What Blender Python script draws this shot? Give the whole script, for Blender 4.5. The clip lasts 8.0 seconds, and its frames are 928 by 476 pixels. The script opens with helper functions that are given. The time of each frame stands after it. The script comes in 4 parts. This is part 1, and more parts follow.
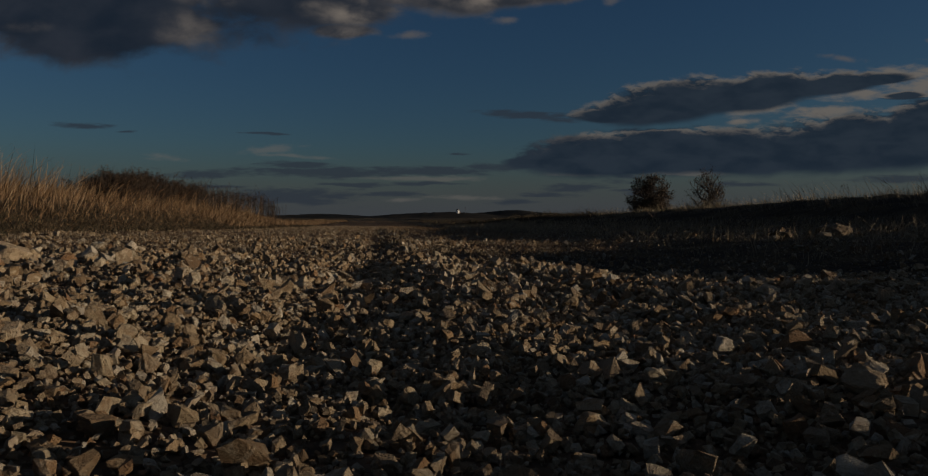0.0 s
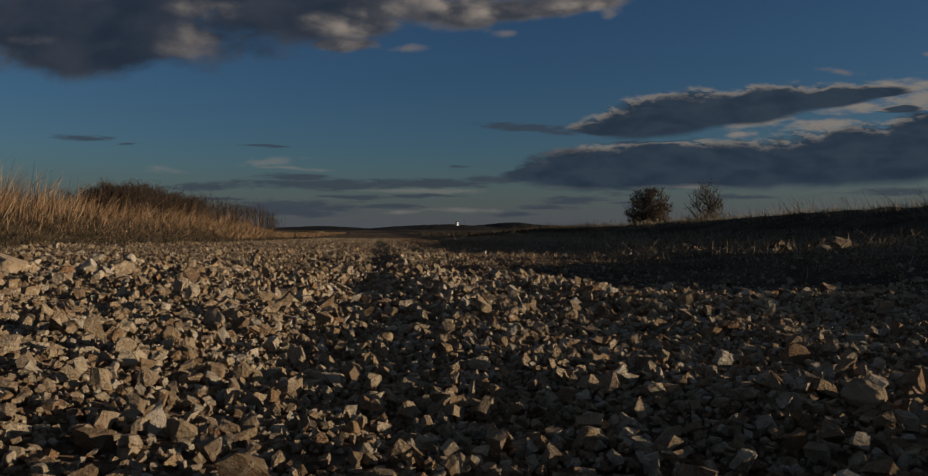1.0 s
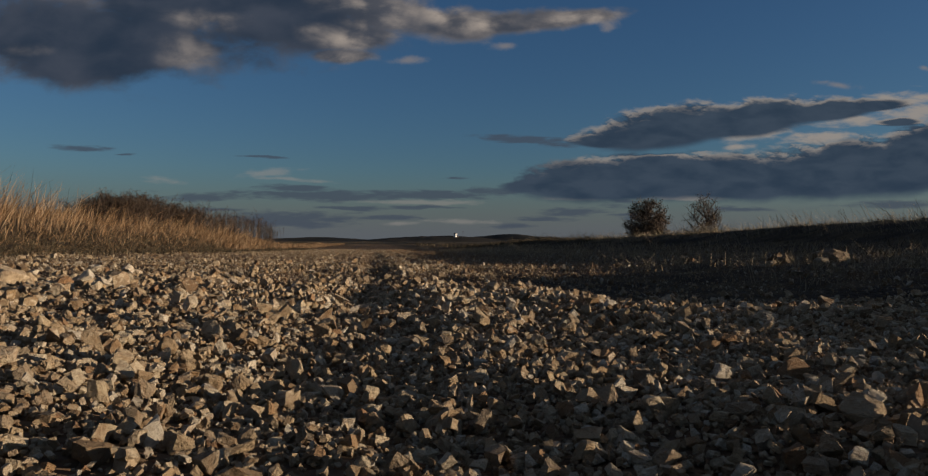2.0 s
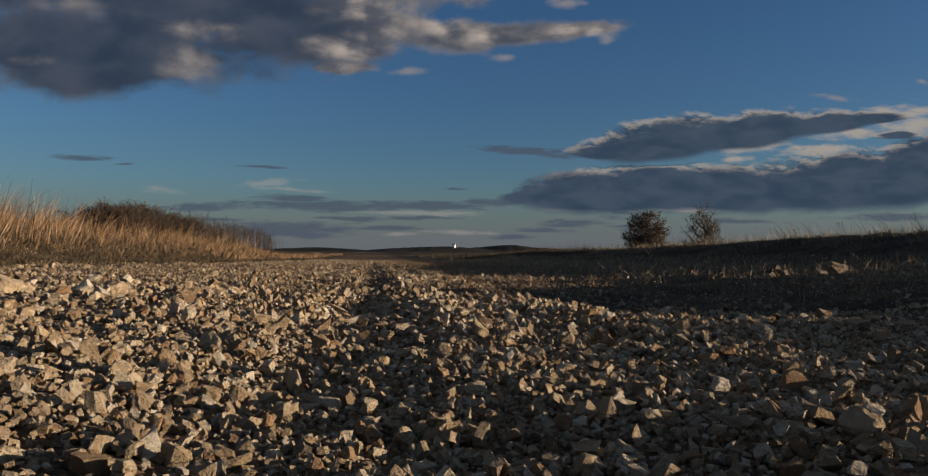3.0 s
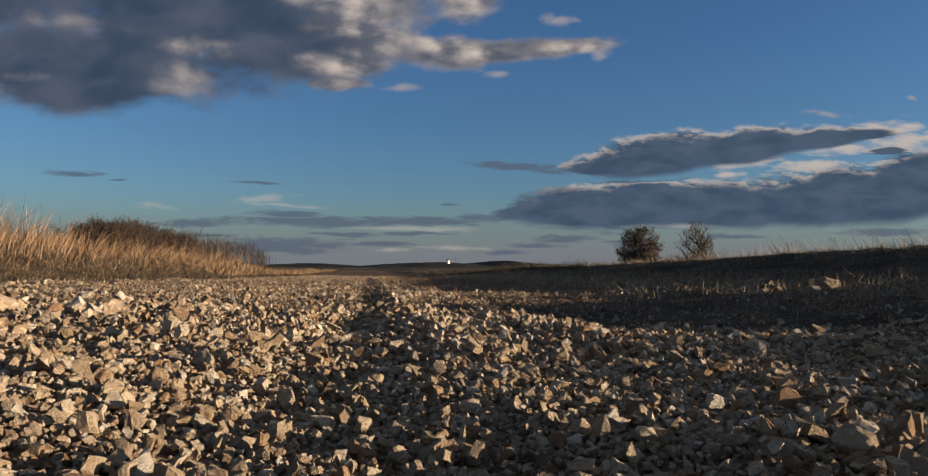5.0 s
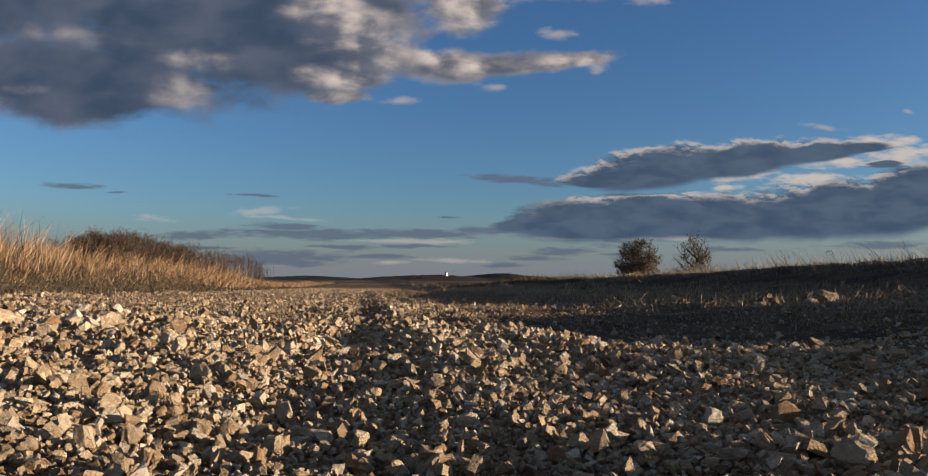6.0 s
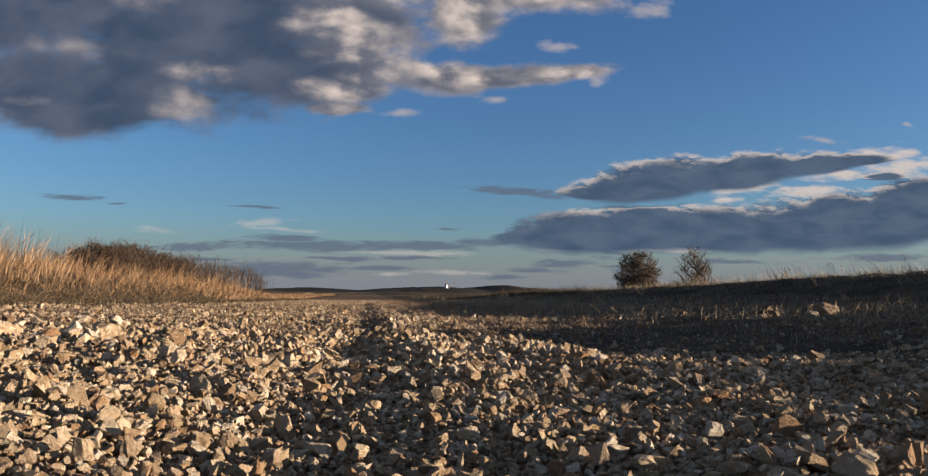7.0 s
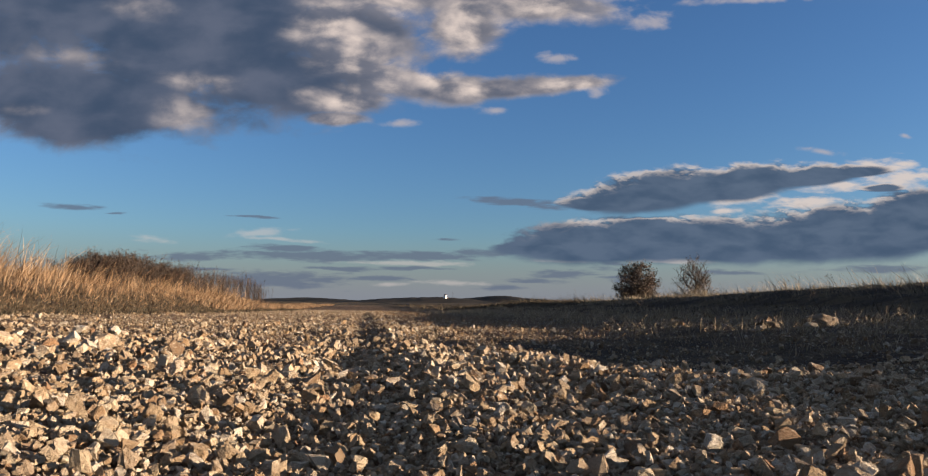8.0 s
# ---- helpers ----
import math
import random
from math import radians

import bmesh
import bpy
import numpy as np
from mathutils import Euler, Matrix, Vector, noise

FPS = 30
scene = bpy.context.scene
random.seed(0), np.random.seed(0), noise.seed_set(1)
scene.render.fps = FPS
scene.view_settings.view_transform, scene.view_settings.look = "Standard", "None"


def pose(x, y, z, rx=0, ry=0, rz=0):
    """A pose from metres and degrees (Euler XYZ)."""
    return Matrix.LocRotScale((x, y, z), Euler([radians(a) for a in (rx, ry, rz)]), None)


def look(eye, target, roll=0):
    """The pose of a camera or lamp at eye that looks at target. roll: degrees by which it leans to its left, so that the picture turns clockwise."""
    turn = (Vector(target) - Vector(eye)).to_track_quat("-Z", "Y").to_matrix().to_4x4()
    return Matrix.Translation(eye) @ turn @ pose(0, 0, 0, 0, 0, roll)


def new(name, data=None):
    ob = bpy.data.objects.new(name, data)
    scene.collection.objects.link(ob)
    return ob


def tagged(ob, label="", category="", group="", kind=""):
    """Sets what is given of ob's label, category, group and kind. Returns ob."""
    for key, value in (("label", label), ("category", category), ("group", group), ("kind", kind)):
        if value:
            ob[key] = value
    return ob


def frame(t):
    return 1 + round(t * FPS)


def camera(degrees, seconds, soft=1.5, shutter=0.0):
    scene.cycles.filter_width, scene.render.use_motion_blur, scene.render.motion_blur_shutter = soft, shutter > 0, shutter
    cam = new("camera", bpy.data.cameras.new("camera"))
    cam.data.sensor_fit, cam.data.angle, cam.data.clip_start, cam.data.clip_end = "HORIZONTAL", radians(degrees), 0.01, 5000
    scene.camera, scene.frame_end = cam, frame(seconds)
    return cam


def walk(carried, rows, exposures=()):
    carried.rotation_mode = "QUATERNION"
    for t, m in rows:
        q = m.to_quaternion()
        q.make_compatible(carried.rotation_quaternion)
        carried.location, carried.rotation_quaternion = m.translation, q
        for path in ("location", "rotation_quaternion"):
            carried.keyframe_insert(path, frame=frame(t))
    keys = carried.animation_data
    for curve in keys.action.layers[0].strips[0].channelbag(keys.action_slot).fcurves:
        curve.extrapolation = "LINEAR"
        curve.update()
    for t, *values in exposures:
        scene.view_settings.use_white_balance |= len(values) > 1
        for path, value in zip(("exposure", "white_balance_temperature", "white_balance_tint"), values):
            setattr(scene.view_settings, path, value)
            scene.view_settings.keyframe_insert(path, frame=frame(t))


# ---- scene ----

# ---------------------------------------------------------------- camera
cam = camera(64.0, 8.0, soft=1.2)
ROWS = [  # seconds, x, y, z, yaw, pitch, roll
    (0.0, 0.0, 0.0, 0.2600, 0.0, -1.370, 0.0),
    (0.5, -0.0003, -0.0008, 0.2610, -0.023, -0.924, -0.003),
    (1.0, -0.0005, -0.0016, 0.2621, -0.061, -0.421, 0.042),
    (1.5, -0.0007, -0.0024, 0.2631, -0.146, 0.058, 0.107),
    (1.7, -0.0008, -0.0027, 0.2635, -0.165, 0.215, 0.145),
    (2.8, -0.0012, -0.0046, 0.2656, -0.250, 1.160, 0.400),
    (3.0, -0.0013, -0.0049, 0.2660, -0.274, 1.303, 0.439),
    (3.5, -0.0014, -0.0057, 0.2670, -0.368, 1.522, 0.502),
    (4.0, -0.0015, -0.0066, 0.2679, -0.493, 1.722, 0.397),
    (4.2, -0.0016, -0.0069, 0.2683, -0.540, 1.850, 0.375),
    (5.3, -0.0018, -0.0089, 0.2703, -0.790, 2.790, 0.350),
    (5.5, -0.0019, -0.0092, 0.2706, -0.817, 2.984, 0.356),
    (6.0, -0.0019, -0.0101, 0.2714, -0.870, 3.484, 0.381),
    (6.5, -0.0020, -0.0110, 0.2723, -0.880, 3.951, 0.419),
    (7.0, -0.0020, -0.0120, 0.2731, -0.854, 4.399, 0.475),
    (7.5, -0.0020, -0.0129, 0.2739, -0.861, 4.845, 0.537),
    (8.0, -0.0020, -0.0138, 0.2747, -0.910, 5.203, 0.599),
]
BASE = 1.55  # stops, once the clip has faded in
FADE = [(0.0, -2.42), (0.5, -2.03), (1.0, -1.70), (1.5, -1.44), (3.0, -0.92), (3.5, -0.77), (4.0, -0.64), (5.5, -0.33), (6.0, -0.25), (6.5, -0.18), (7.0, -0.12), (7.5, -0.05), (8.0, 0.0)]
walk(cam, [(t, pose(x, y, z, 90 + p, 0, yaw) @ pose(0, 0, 0, 0, 0, roll)) for t, x, y, z, yaw, p, roll in ROWS],
     [(t, BASE + stops, 6500, 4 + 0.75 * t) for t, stops in FADE])

# ---------------------------------------------------------------- sun and sky
ROAD_TURN = 6.6     # degrees by which the road bears left of +y
SUN_AZ = 99.0      # clockwise from +y
SUN_EL = 4.85
SUN_STRENGTH = 5.0
SKY_STRENGTH = 0.069
sa, se = radians(SUN_AZ), radians(SUN_EL)
TO_SUN = Vector((math.sin(sa) * math.cos(se), math.cos(sa) * math.cos(se), math.sin(se)))
sun = new("sun", bpy.data.lights.new("sun", "SUN"))
sun.data.energy, sun.data.angle, sun.data.color = SUN_STRENGTH, radians(0.5), (1.0, 0.795, 0.625)
sun.matrix_world = look(TO_SUN * 60, (0, 0, 0))


class Nodes:
    """Short hand for node trees."""

    def __init__(self, tree):
        self.tree = tree

    def add(self, kind, **values):
        node = self.tree.nodes.new(kind)
        for key, value in values.items():
            if key == "op":
                node.operation = value
            elif key == "blend":
                node.blend_type = value
        return node

    def put(self, value, socket):
        if isinstance(value, bpy.types.NodeSocket):
            self.tree.links.new(value, socket)
        else:
            socket.default_value = value

    def math(self, op, a, b=0.0, c=None, clamp=False):
        node = self.add("ShaderNodeMath", op=op)
        node.use_clamp = clamp
        self.put(a, node.inputs[0])
        self.put(b, node.inputs[1])
        if c is not None:
            self.put(c, node.inputs[2])
        return node.outputs[0]

    def vec(self, x, y, z=0.0):
        node = self.add("ShaderNodeCombineXYZ")
        for value, socket in zip((x, y, z), node.inputs):
            self.put(value, socket)
        return node.outputs[0]

    def noise(self, vector, scale, detail=4.0, rough=0.55, distort=0.0):
        node = self.add("ShaderNodeTexNoise")
        self.put(vector, node.inputs["Vector"])
        node.inputs["Scale"].default_value = scale
        node.inputs["Detail"].default_value = detail
        node.inputs["Roughness"].default_value = rough
        node.inputs["Distortion"].default_value = distort
        return node.outputs[0]

    def voronoi(self, vector, scale, feature="F1"):
        node = self.add("ShaderNodeTexVoronoi")
        node.feature = feature
        self.put(vector, node.inputs["Vector"])
        node.inputs["Scale"].default_value = scale
        return node

    def smooth(self, value, low, high):
        node = self.add("ShaderNodeMapRange")
        node.interpolation_type = "SMOOTHSTEP"
        self.put(value, node.inputs["Value"])
        self.put(low, node.inputs["From Min"])
        self.put(high, node.inputs["From Max"])
        return node.outputs[0]

    def mix(self, fac, a, b, blend="MIX"):
        node = self.add("ShaderNodeMix")
        node.data_type, node.blend_type = "RGBA", blend
        self.put(fac, node.inputs[0])
        self.put(a if isinstance(a, bpy.types.NodeSocket) else (*a, 1), node.inputs[6])
        self.put(b if isinstance(b, bpy.types.NodeSocket) else (*b, 1), node.inputs[7])
        return node.outputs[2]

    def ramp(self, value, stops):
        node = self.add("ShaderNodeValToRGB")
        self.put(value, node.inputs[0])
        e = node.color_ramp.elements
        while len(e) < len(stops):
            e.new(0.5)
        for el, (at, col) in zip(e, stops):
            el.position, el.color = at, (*col, 1)
        return node.outputs[0]


# Clouds, in the plane (x / y, z / y) of directions ahead: centre, half width, half height, lean in degrees.
GREAT = [  # the heavy cloud above the left bank
    (-0.5817, 0.4643, 0.2679, 0.1787, 0),
    (-0.3574, 0.3667, 0.2594, 0.1259, 0),
    (-0.5223, 0.2808, 0.2080, 0.0577, 0),
    (-0.4962, 0.2442, 0.1357, 0.0279, 4),
    (-0.3848, 0.2582, 0.0682, 0.0346, 12),
    (-0.2417, 0.3101, 0.1538, 0.0583, 0),
    (-0.1459, 0.3703, 0.1061, 0.0758, -10),
    (-0.1201, 0.3161, 0.0895, 0.0301, -12),
    (-0.1436, 0.2783, 0.0729, 0.0216, -4),
    (-0.1592, 0.2533, 0.0485, 0.0107, 0),
    (-0.0221, 0.2968, 0.0896, 0.0250, -4),
    (0.0839, 0.2984, 0.0899, 0.0167, 4),
    (0.1576, 0.3054, 0.0615, 0.0126, 8),
    (0.0135, 0.3941, 0.0617, 0.0467, 0),
    (-0.0654, 0.4481, 0.1648, 0.0513, 0),
    (0.1082, 0.4213, 0.1075, 0.0341, 0),
]
PUFFS = [  # torn scraps round it
    (0.2695, 0.3959, 0.0282, 0.0119, 12),
    (0.1412, 0.3430, 0.0247, 0.0076, 0),
    (-0.0766, 0.2479, 0.0194, 0.0066, 0),
    (0.1986, 0.2985, 0.0131, 0.0075, 0),
    (0.4074, 0.4291, 0.0919, 0.0060, 2),
    (0.0515, 0.2663, 0.0204, 0.0066, 0),
    (0.1910, 0.4184, 0.0497, 0.0222, 0),
    (0.5049, 0.2165, 0.0263, 0.0050, -6),
    (0.6252, 0.2381, 0.0083, 0.0042, 0),
]
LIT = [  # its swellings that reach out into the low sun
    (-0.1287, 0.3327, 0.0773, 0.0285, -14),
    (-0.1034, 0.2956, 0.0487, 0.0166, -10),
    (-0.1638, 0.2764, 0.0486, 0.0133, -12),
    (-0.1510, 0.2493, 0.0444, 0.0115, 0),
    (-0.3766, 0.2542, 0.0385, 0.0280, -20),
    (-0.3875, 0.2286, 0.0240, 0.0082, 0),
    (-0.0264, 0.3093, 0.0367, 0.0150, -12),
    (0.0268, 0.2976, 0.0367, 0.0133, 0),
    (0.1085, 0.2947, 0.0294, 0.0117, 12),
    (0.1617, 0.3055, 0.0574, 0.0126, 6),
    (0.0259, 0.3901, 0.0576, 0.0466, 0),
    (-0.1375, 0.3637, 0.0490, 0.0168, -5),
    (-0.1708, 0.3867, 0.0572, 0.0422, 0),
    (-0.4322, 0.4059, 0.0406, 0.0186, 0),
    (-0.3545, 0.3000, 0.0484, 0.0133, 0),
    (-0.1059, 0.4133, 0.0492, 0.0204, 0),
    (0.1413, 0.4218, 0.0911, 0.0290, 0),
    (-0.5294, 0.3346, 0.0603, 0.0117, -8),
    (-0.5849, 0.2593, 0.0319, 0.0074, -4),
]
CLOUDS = [  # the two long flat-bottomed clouds
    (0.2788, 0.1592, 0.0975, 0.0278, 8),
    (0.1976, 0.1410, 0.0485, 0.0098, 0),
    (0.3849, 0.1704, 0.1224, 0.0221, 8),
    (0.4914, 0.1817, 0.0738, 0.0132, 8),
    (0.5573, 0.1891, 0.0493, 0.0074, 4),
    (0.1973, 0.0884, 0.1208, 0.0290, 4),
    (0.3507, 0.0918, 0.1942, 0.0299, 0),
    (0.5378, 0.1038, 0.2038, 0.0374, 4),
    (0.6374, 0.1409, 0.0820, 0.0246, 6),
    (0.1129, 0.0794, 0.0562, 0.0112, 3),
    (0.2620, 0.1086, 0.0566, 0.0146, 0),
    (0.5893, 0.1665, 0.0328, 0.0058, 0),
]
HAZE = [  # thin dark streaks
    (-0.1940, 0.0654, 0.2062, 0.0088, 0),
    (-0.2260, 0.0738, 0.0595, 0.0080, 0),
    (-0.0509, 0.0662, 0.1275, 0.0080, 0),
    (-0.3442, 0.0613, 0.0631, 0.0072, 0),
    (-0.5118, 0.1263, 0.0521, 0.0056, -3),
    (-0.4497, 0.1183, 0.0174, 0.0024, 0),
    (-0.2672, 0.1166, 0.0350, 0.0024, 0),
    (-0.0129, 0.0867, 0.0256, 0.0024, 0),
    (0.0846, 0.1420, 0.0766, 0.0057, -3),
    (0.1330, 0.1329, 0.0323, 0.0057, -6),
    (-0.2326, 0.0324, 0.1264, 0.0135, 0),
    (-0.0980, 0.0354, 0.0555, 0.0048, 0),
    (-0.3278, 0.0448, 0.0473, 0.0032, 0),
    (-0.1380, 0.0485, 0.0635, 0.0032, 0),
    (-0.0586, 0.0494, 0.0557, 0.0032, 0),
    (0.1490, 0.0445, 0.0520, 0.0064, 0),
    (0.1130, 0.0338, 0.0479, 0.0048, 0),
    (0.2212, 0.0574, 0.0402, 0.0080, 0),
    (0.3740, 0.0478, 0.0686, 0.0048, -2),
    (0.5766, 0.0549, 0.0894, 0.0064, 2),
    (0.0691, 0.0237, 0.0399, 0.0048, 0),
    (0.2291, 0.0390, 0.0401, 0.0040, 0),
    (0.0449, 0.0705, 0.0640, 0.0080, 0),
]
WISPS = [  # thin pale veils
    (0.3966, 0.1493, 0.0489, 0.0114, 4),
    (0.4821, 0.1446, 0.0572, 0.0106, 3),
    (0.6228, 0.1818, 0.0576, 0.0181, 2),
    (0.3759, 0.1327, 0.0228, 0.0041, 0),
    (-0.3966, 0.0837, 0.0300, 0.0064, -6),
    (-0.2585, 0.0950, 0.0413, 0.0072, 4),
    (-0.2343, 0.0857, 0.0556, 0.0032, -3),
    (-0.0820, 0.0277, 0.0238, 0.0032, 0),
    (-0.0026, 0.0301, 0.0477, 0.0040, 0),
    (0.2937, 0.0638, 0.0483, 0.0048, 0),
    (-0.0507, 0.0559, 0.0955, 0.0040, 0),
    (0.1570, 0.0622, 0.0561, 0.0032, 0),
    (0.5986, 0.1946, 0.0576, 0.0140, 3),
    (0.5320, 0.1707, 0.0492, 0.0074, 6),
]


def cloud_group(name, shapes, wobble, scale, stretch=2.2, blur=0.12, detail=5.0, warp=0.012, flat=0.45):
    """How deep inside a cloud a direction lies: above 0 within; and the puffs that break it up. Tops billow, undersides stay flatter."""
    tree = bpy.data.node_groups.new(name, "ShaderNodeTree")
    tree.interface.new_socket("Place", in_out="INPUT", socket_type="NodeSocketVector")
    tree.interface.new_socket("Depth", in_out="OUTPUT", socket_type="NodeSocketFloat")
    tree.interface.new_socket("Puffs", in_out="OUTPUT", socket_type="NodeSocketFloat")
    n = Nodes(tree)
    gin, gout = n.add("NodeGroupInput"), n.add("NodeGroupOutput")
    sep = n.add("ShaderNodeSeparateXYZ")
    n.put(gin.outputs[0], sep.inputs[0])
    u, v = sep.outputs[0], sep.outputs[1]
    stretched = n.vec(u, n.math("MULTIPLY", v, stretch), 0.0)
    big = n.noise(stretched, scale, 2.0, 0.5, 0.3)
    puffs = n.noise(stretched, scale * 3.2, detail, 0.58, 0.25)
    soft = n.noise(n.vec(u, n.math("MULTIPLY", v, stretch), 8.0), scale * 2.0, 2.5, 0.45, 0.4)
    drift = n.noise(n.vec(u, n.math("MULTIPLY", v, stretch), 4.0), scale * 2.0, 3.0, 0.5)
    u = n.math("ADD", u, n.math("MULTIPLY", n.math("SUBTRACT", drift, 0.5), warp * 4))
    v = n.math("ADD", v, n.math("MULTIPLY", n.math("SUBTRACT", big, 0.5), warp * 2))
    rough = n.math("ADD", n.math("MULTIPLY", n.math("SUBTRACT", big, 0.5), wobble * 0.7), n.math("MULTIPLY", n.math("SUBTRACT", puffs, 0.5), wobble))
    depth = None
    for cx, cy, a, b, lean in shapes:
        c, s = math.cos(radians(lean)), math.sin(radians(lean))
        du, dv = n.math("SUBTRACT", u, cx), n.math("SUBTRACT", v, cy)
        p = n.math("ADD", n.math("MULTIPLY", du, c / a), n.math("MULTIPLY", dv, s / a))
        q = n.math("ADD", n.math("MULTIPLY", du, -s / b), n.math("MULTIPLY", dv, c / b))
        r = n.math("SQRT", n.math("ADD", n.math("MULTIPLY", p, p), n.math("MULTIPLY", q, q)))
        billow = n.math("ADD", flat, n.math("MULTIPLY", n.smooth(q, -0.6, 0.4), 1 - flat))
        one = n.math("ADD", n.math("SUBTRACT", 1.0, r), n.math("MULTIPLY", rough, billow))
        depth = one if depth is None else n.math("SMOOTH_MAX", depth, one, blur)
    n.put(depth, gout.inputs[0])
    n.put(n.math("ADD", n.math("MULTIPLY", soft, 0.7), n.math("MULTIPLY", puffs, 0.40)), gout.inputs[1])
    return tree


world = bpy.data.worlds.new("sky")
scene.world = world
world.use_nodes = True
world.node_tree.nodes.clear()
n = Nodes(world.node_tree)
sky = n.add("ShaderNodeTexSky")
sky.sky_type, sky.sun_disc = "NISHITA", False
sky.sun_elevation, sky.sun_rotation = se, sa
sky.altitude, sky.air_density, sky.dust_density, sky.ozone_density = 100, 1.0, 0.4, 3.0
where = n.add("ShaderNodeTexCoord").outputs["Generated"]
sep = n.add("ShaderNodeSeparateXYZ")
n.put(where, sep.inputs[0])
ahead = n.math("MAXIMUM", sep.outputs[1], 0.05)
u, v = n.math("DIVIDE", sep.outputs[0], ahead), n.math("DIVIDE", sep.outputs[2], ahead)
place = n.vec(u, v, 0.0)
toward = n.vec(n.math("ADD", u, 0.016), n.math("ADD", v, 0.010), 0.0)
above = n.vec(u, n.math("ADD", v, 0.0065), 0.0)
great = cloud_group("great_cloud", GREAT, 1.5, 5.0, 1.7, 0.25, 6.0, 0.010, 0.75)
scraps = cloud_group("cloud_scraps", PUFFS, 3.0, 9.0, 1.7, 0.2, 6.0, 0.008, 0.8)
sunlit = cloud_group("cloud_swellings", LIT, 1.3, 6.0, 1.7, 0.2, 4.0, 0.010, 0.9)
field = cloud_group("cloud_field", CLOUDS, 1.05, 9.0, 2.4, 0.2, 4.0, 0.004, 0.22)
thin = cloud_group("haze_field", HAZE, 2.0, 10.0, 6.0, 0.12, 5.0, 0.006, 0.8)
wisp = cloud_group("wisp_field", WISPS, 2.2, 10.0, 3.5, 0.12, 5.0, 0.006, 0.8)
depths, puffs = [], []
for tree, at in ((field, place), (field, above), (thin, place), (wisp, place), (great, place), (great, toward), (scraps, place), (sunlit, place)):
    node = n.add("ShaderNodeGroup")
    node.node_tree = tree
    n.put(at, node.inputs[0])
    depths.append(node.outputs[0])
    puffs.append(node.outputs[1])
front = n.smooth(sep.outputs[1], 0.12, 0.35)
CLOUD_LEVEL = 2.0 ** -BASE


def level(*colour):
    return tuple(q * CLOUD_LEVEL for q in colour)


# low clouds: dark bodies with a sunlit crest
cover = n.math("MULTIPLY", n.smooth(depths[0], -0.24, 0.14), front)
crest = n.math("MULTIPLY", n.smooth(n.math("SUBTRACT", depths[0], depths[1]), 0.04, 0.24), n.math("SUBTRACT", 1.0, n.smooth(depths[0], -0.02, 0.34)))
crest = n.math("MULTIPLY", crest, n.math("MULTIPLY", n.smooth(puffs[0], 0.30, 0.54), n.smooth(u, 0.08, 0.18)))
body = n.mix(n.smooth(puffs[0], 0.36, 0.70), level(0.064, 0.104, 0.172), level(0.104, 0.148, 0.222))
low_col = n.mix(n.math("MULTIPLY", crest, 0.82), body, level(0.74, 0.64, 0.58))
# the great cloud: soft and dark, with sunlit swellings
great_cover = n.math("MULTIPLY", n.smooth(depths[4], -0.26, 0.36), front)
relief = n.smooth(n.math("SUBTRACT", puffs[4], puffs[5]), -0.10, 0.16)
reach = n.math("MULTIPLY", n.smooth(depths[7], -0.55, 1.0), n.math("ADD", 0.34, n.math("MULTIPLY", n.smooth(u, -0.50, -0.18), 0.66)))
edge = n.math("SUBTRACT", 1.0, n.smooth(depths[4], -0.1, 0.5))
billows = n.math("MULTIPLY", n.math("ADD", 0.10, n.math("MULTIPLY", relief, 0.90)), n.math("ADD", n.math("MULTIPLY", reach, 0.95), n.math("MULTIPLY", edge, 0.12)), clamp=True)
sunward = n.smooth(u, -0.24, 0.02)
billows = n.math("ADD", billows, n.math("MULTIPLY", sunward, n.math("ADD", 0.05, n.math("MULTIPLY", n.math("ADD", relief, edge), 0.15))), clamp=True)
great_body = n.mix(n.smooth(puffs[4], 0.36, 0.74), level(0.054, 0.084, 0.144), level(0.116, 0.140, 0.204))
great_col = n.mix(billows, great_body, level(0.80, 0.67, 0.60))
scrap_cover = n.math("MULTIPLY", n.math("MULTIPLY", n.smooth(depths[6], -0.3, 1.0), 0.7), front)
haze_cover = n.math("MULTIPLY", n.math("MULTIPLY", n.smooth(depths[2], -0.1, 0.7), 0.80), front)
wisp_cover = n.math("MULTIPLY", n.math("MULTIPLY", n.smooth(depths[3], -0.2, 0.8), n.math("ADD", 0.40, n.math("MULTIPLY", n.smooth(u, 0.1, 0.4), 0.55))), front)
# broken cloud layer added overhead and behind, out of view, to fill the shade
lift = n.math("MAXIMUM", sep.outputs[2], 0.06)
layer = n.noise(n.vec(n.math("DIVIDE", sep.outputs[0], lift), n.math("DIVIDE", sep.outputs[1], lift), 3.0), 0.9, 5.0, 0.55)
elsewhere = n.math("SUBTRACT", 1.0, n.math("MULTIPLY", n.smooth(sep.outputs[1], 0.35, 0.6), n.math("SUBTRACT", 1.0, n.smooth(v, 0.42, 0.60))))
layer_cover = n.math("MULTIPLY", n.smooth(layer, 0.38, 0.58), n.math("MULTIPLY", elsewhere, n.smooth(sep.outputs[2], 0.0, 0.10)))
# low haze along the horizon
low = n.math("SUBTRACT", 1.0, n.smooth(n.math("ABSOLUTE", sep.outputs[2]), 0.0, 0.105))
back_sky = n.add("ShaderNodeBackground")
n.put(n.mix(1.0, sky.outputs[0], (0.85, 0.95, 1.21), "MULTIPLY"), back_sky.inputs[0])
back_sky.inputs[1].default_value = SKY_STRENGTH


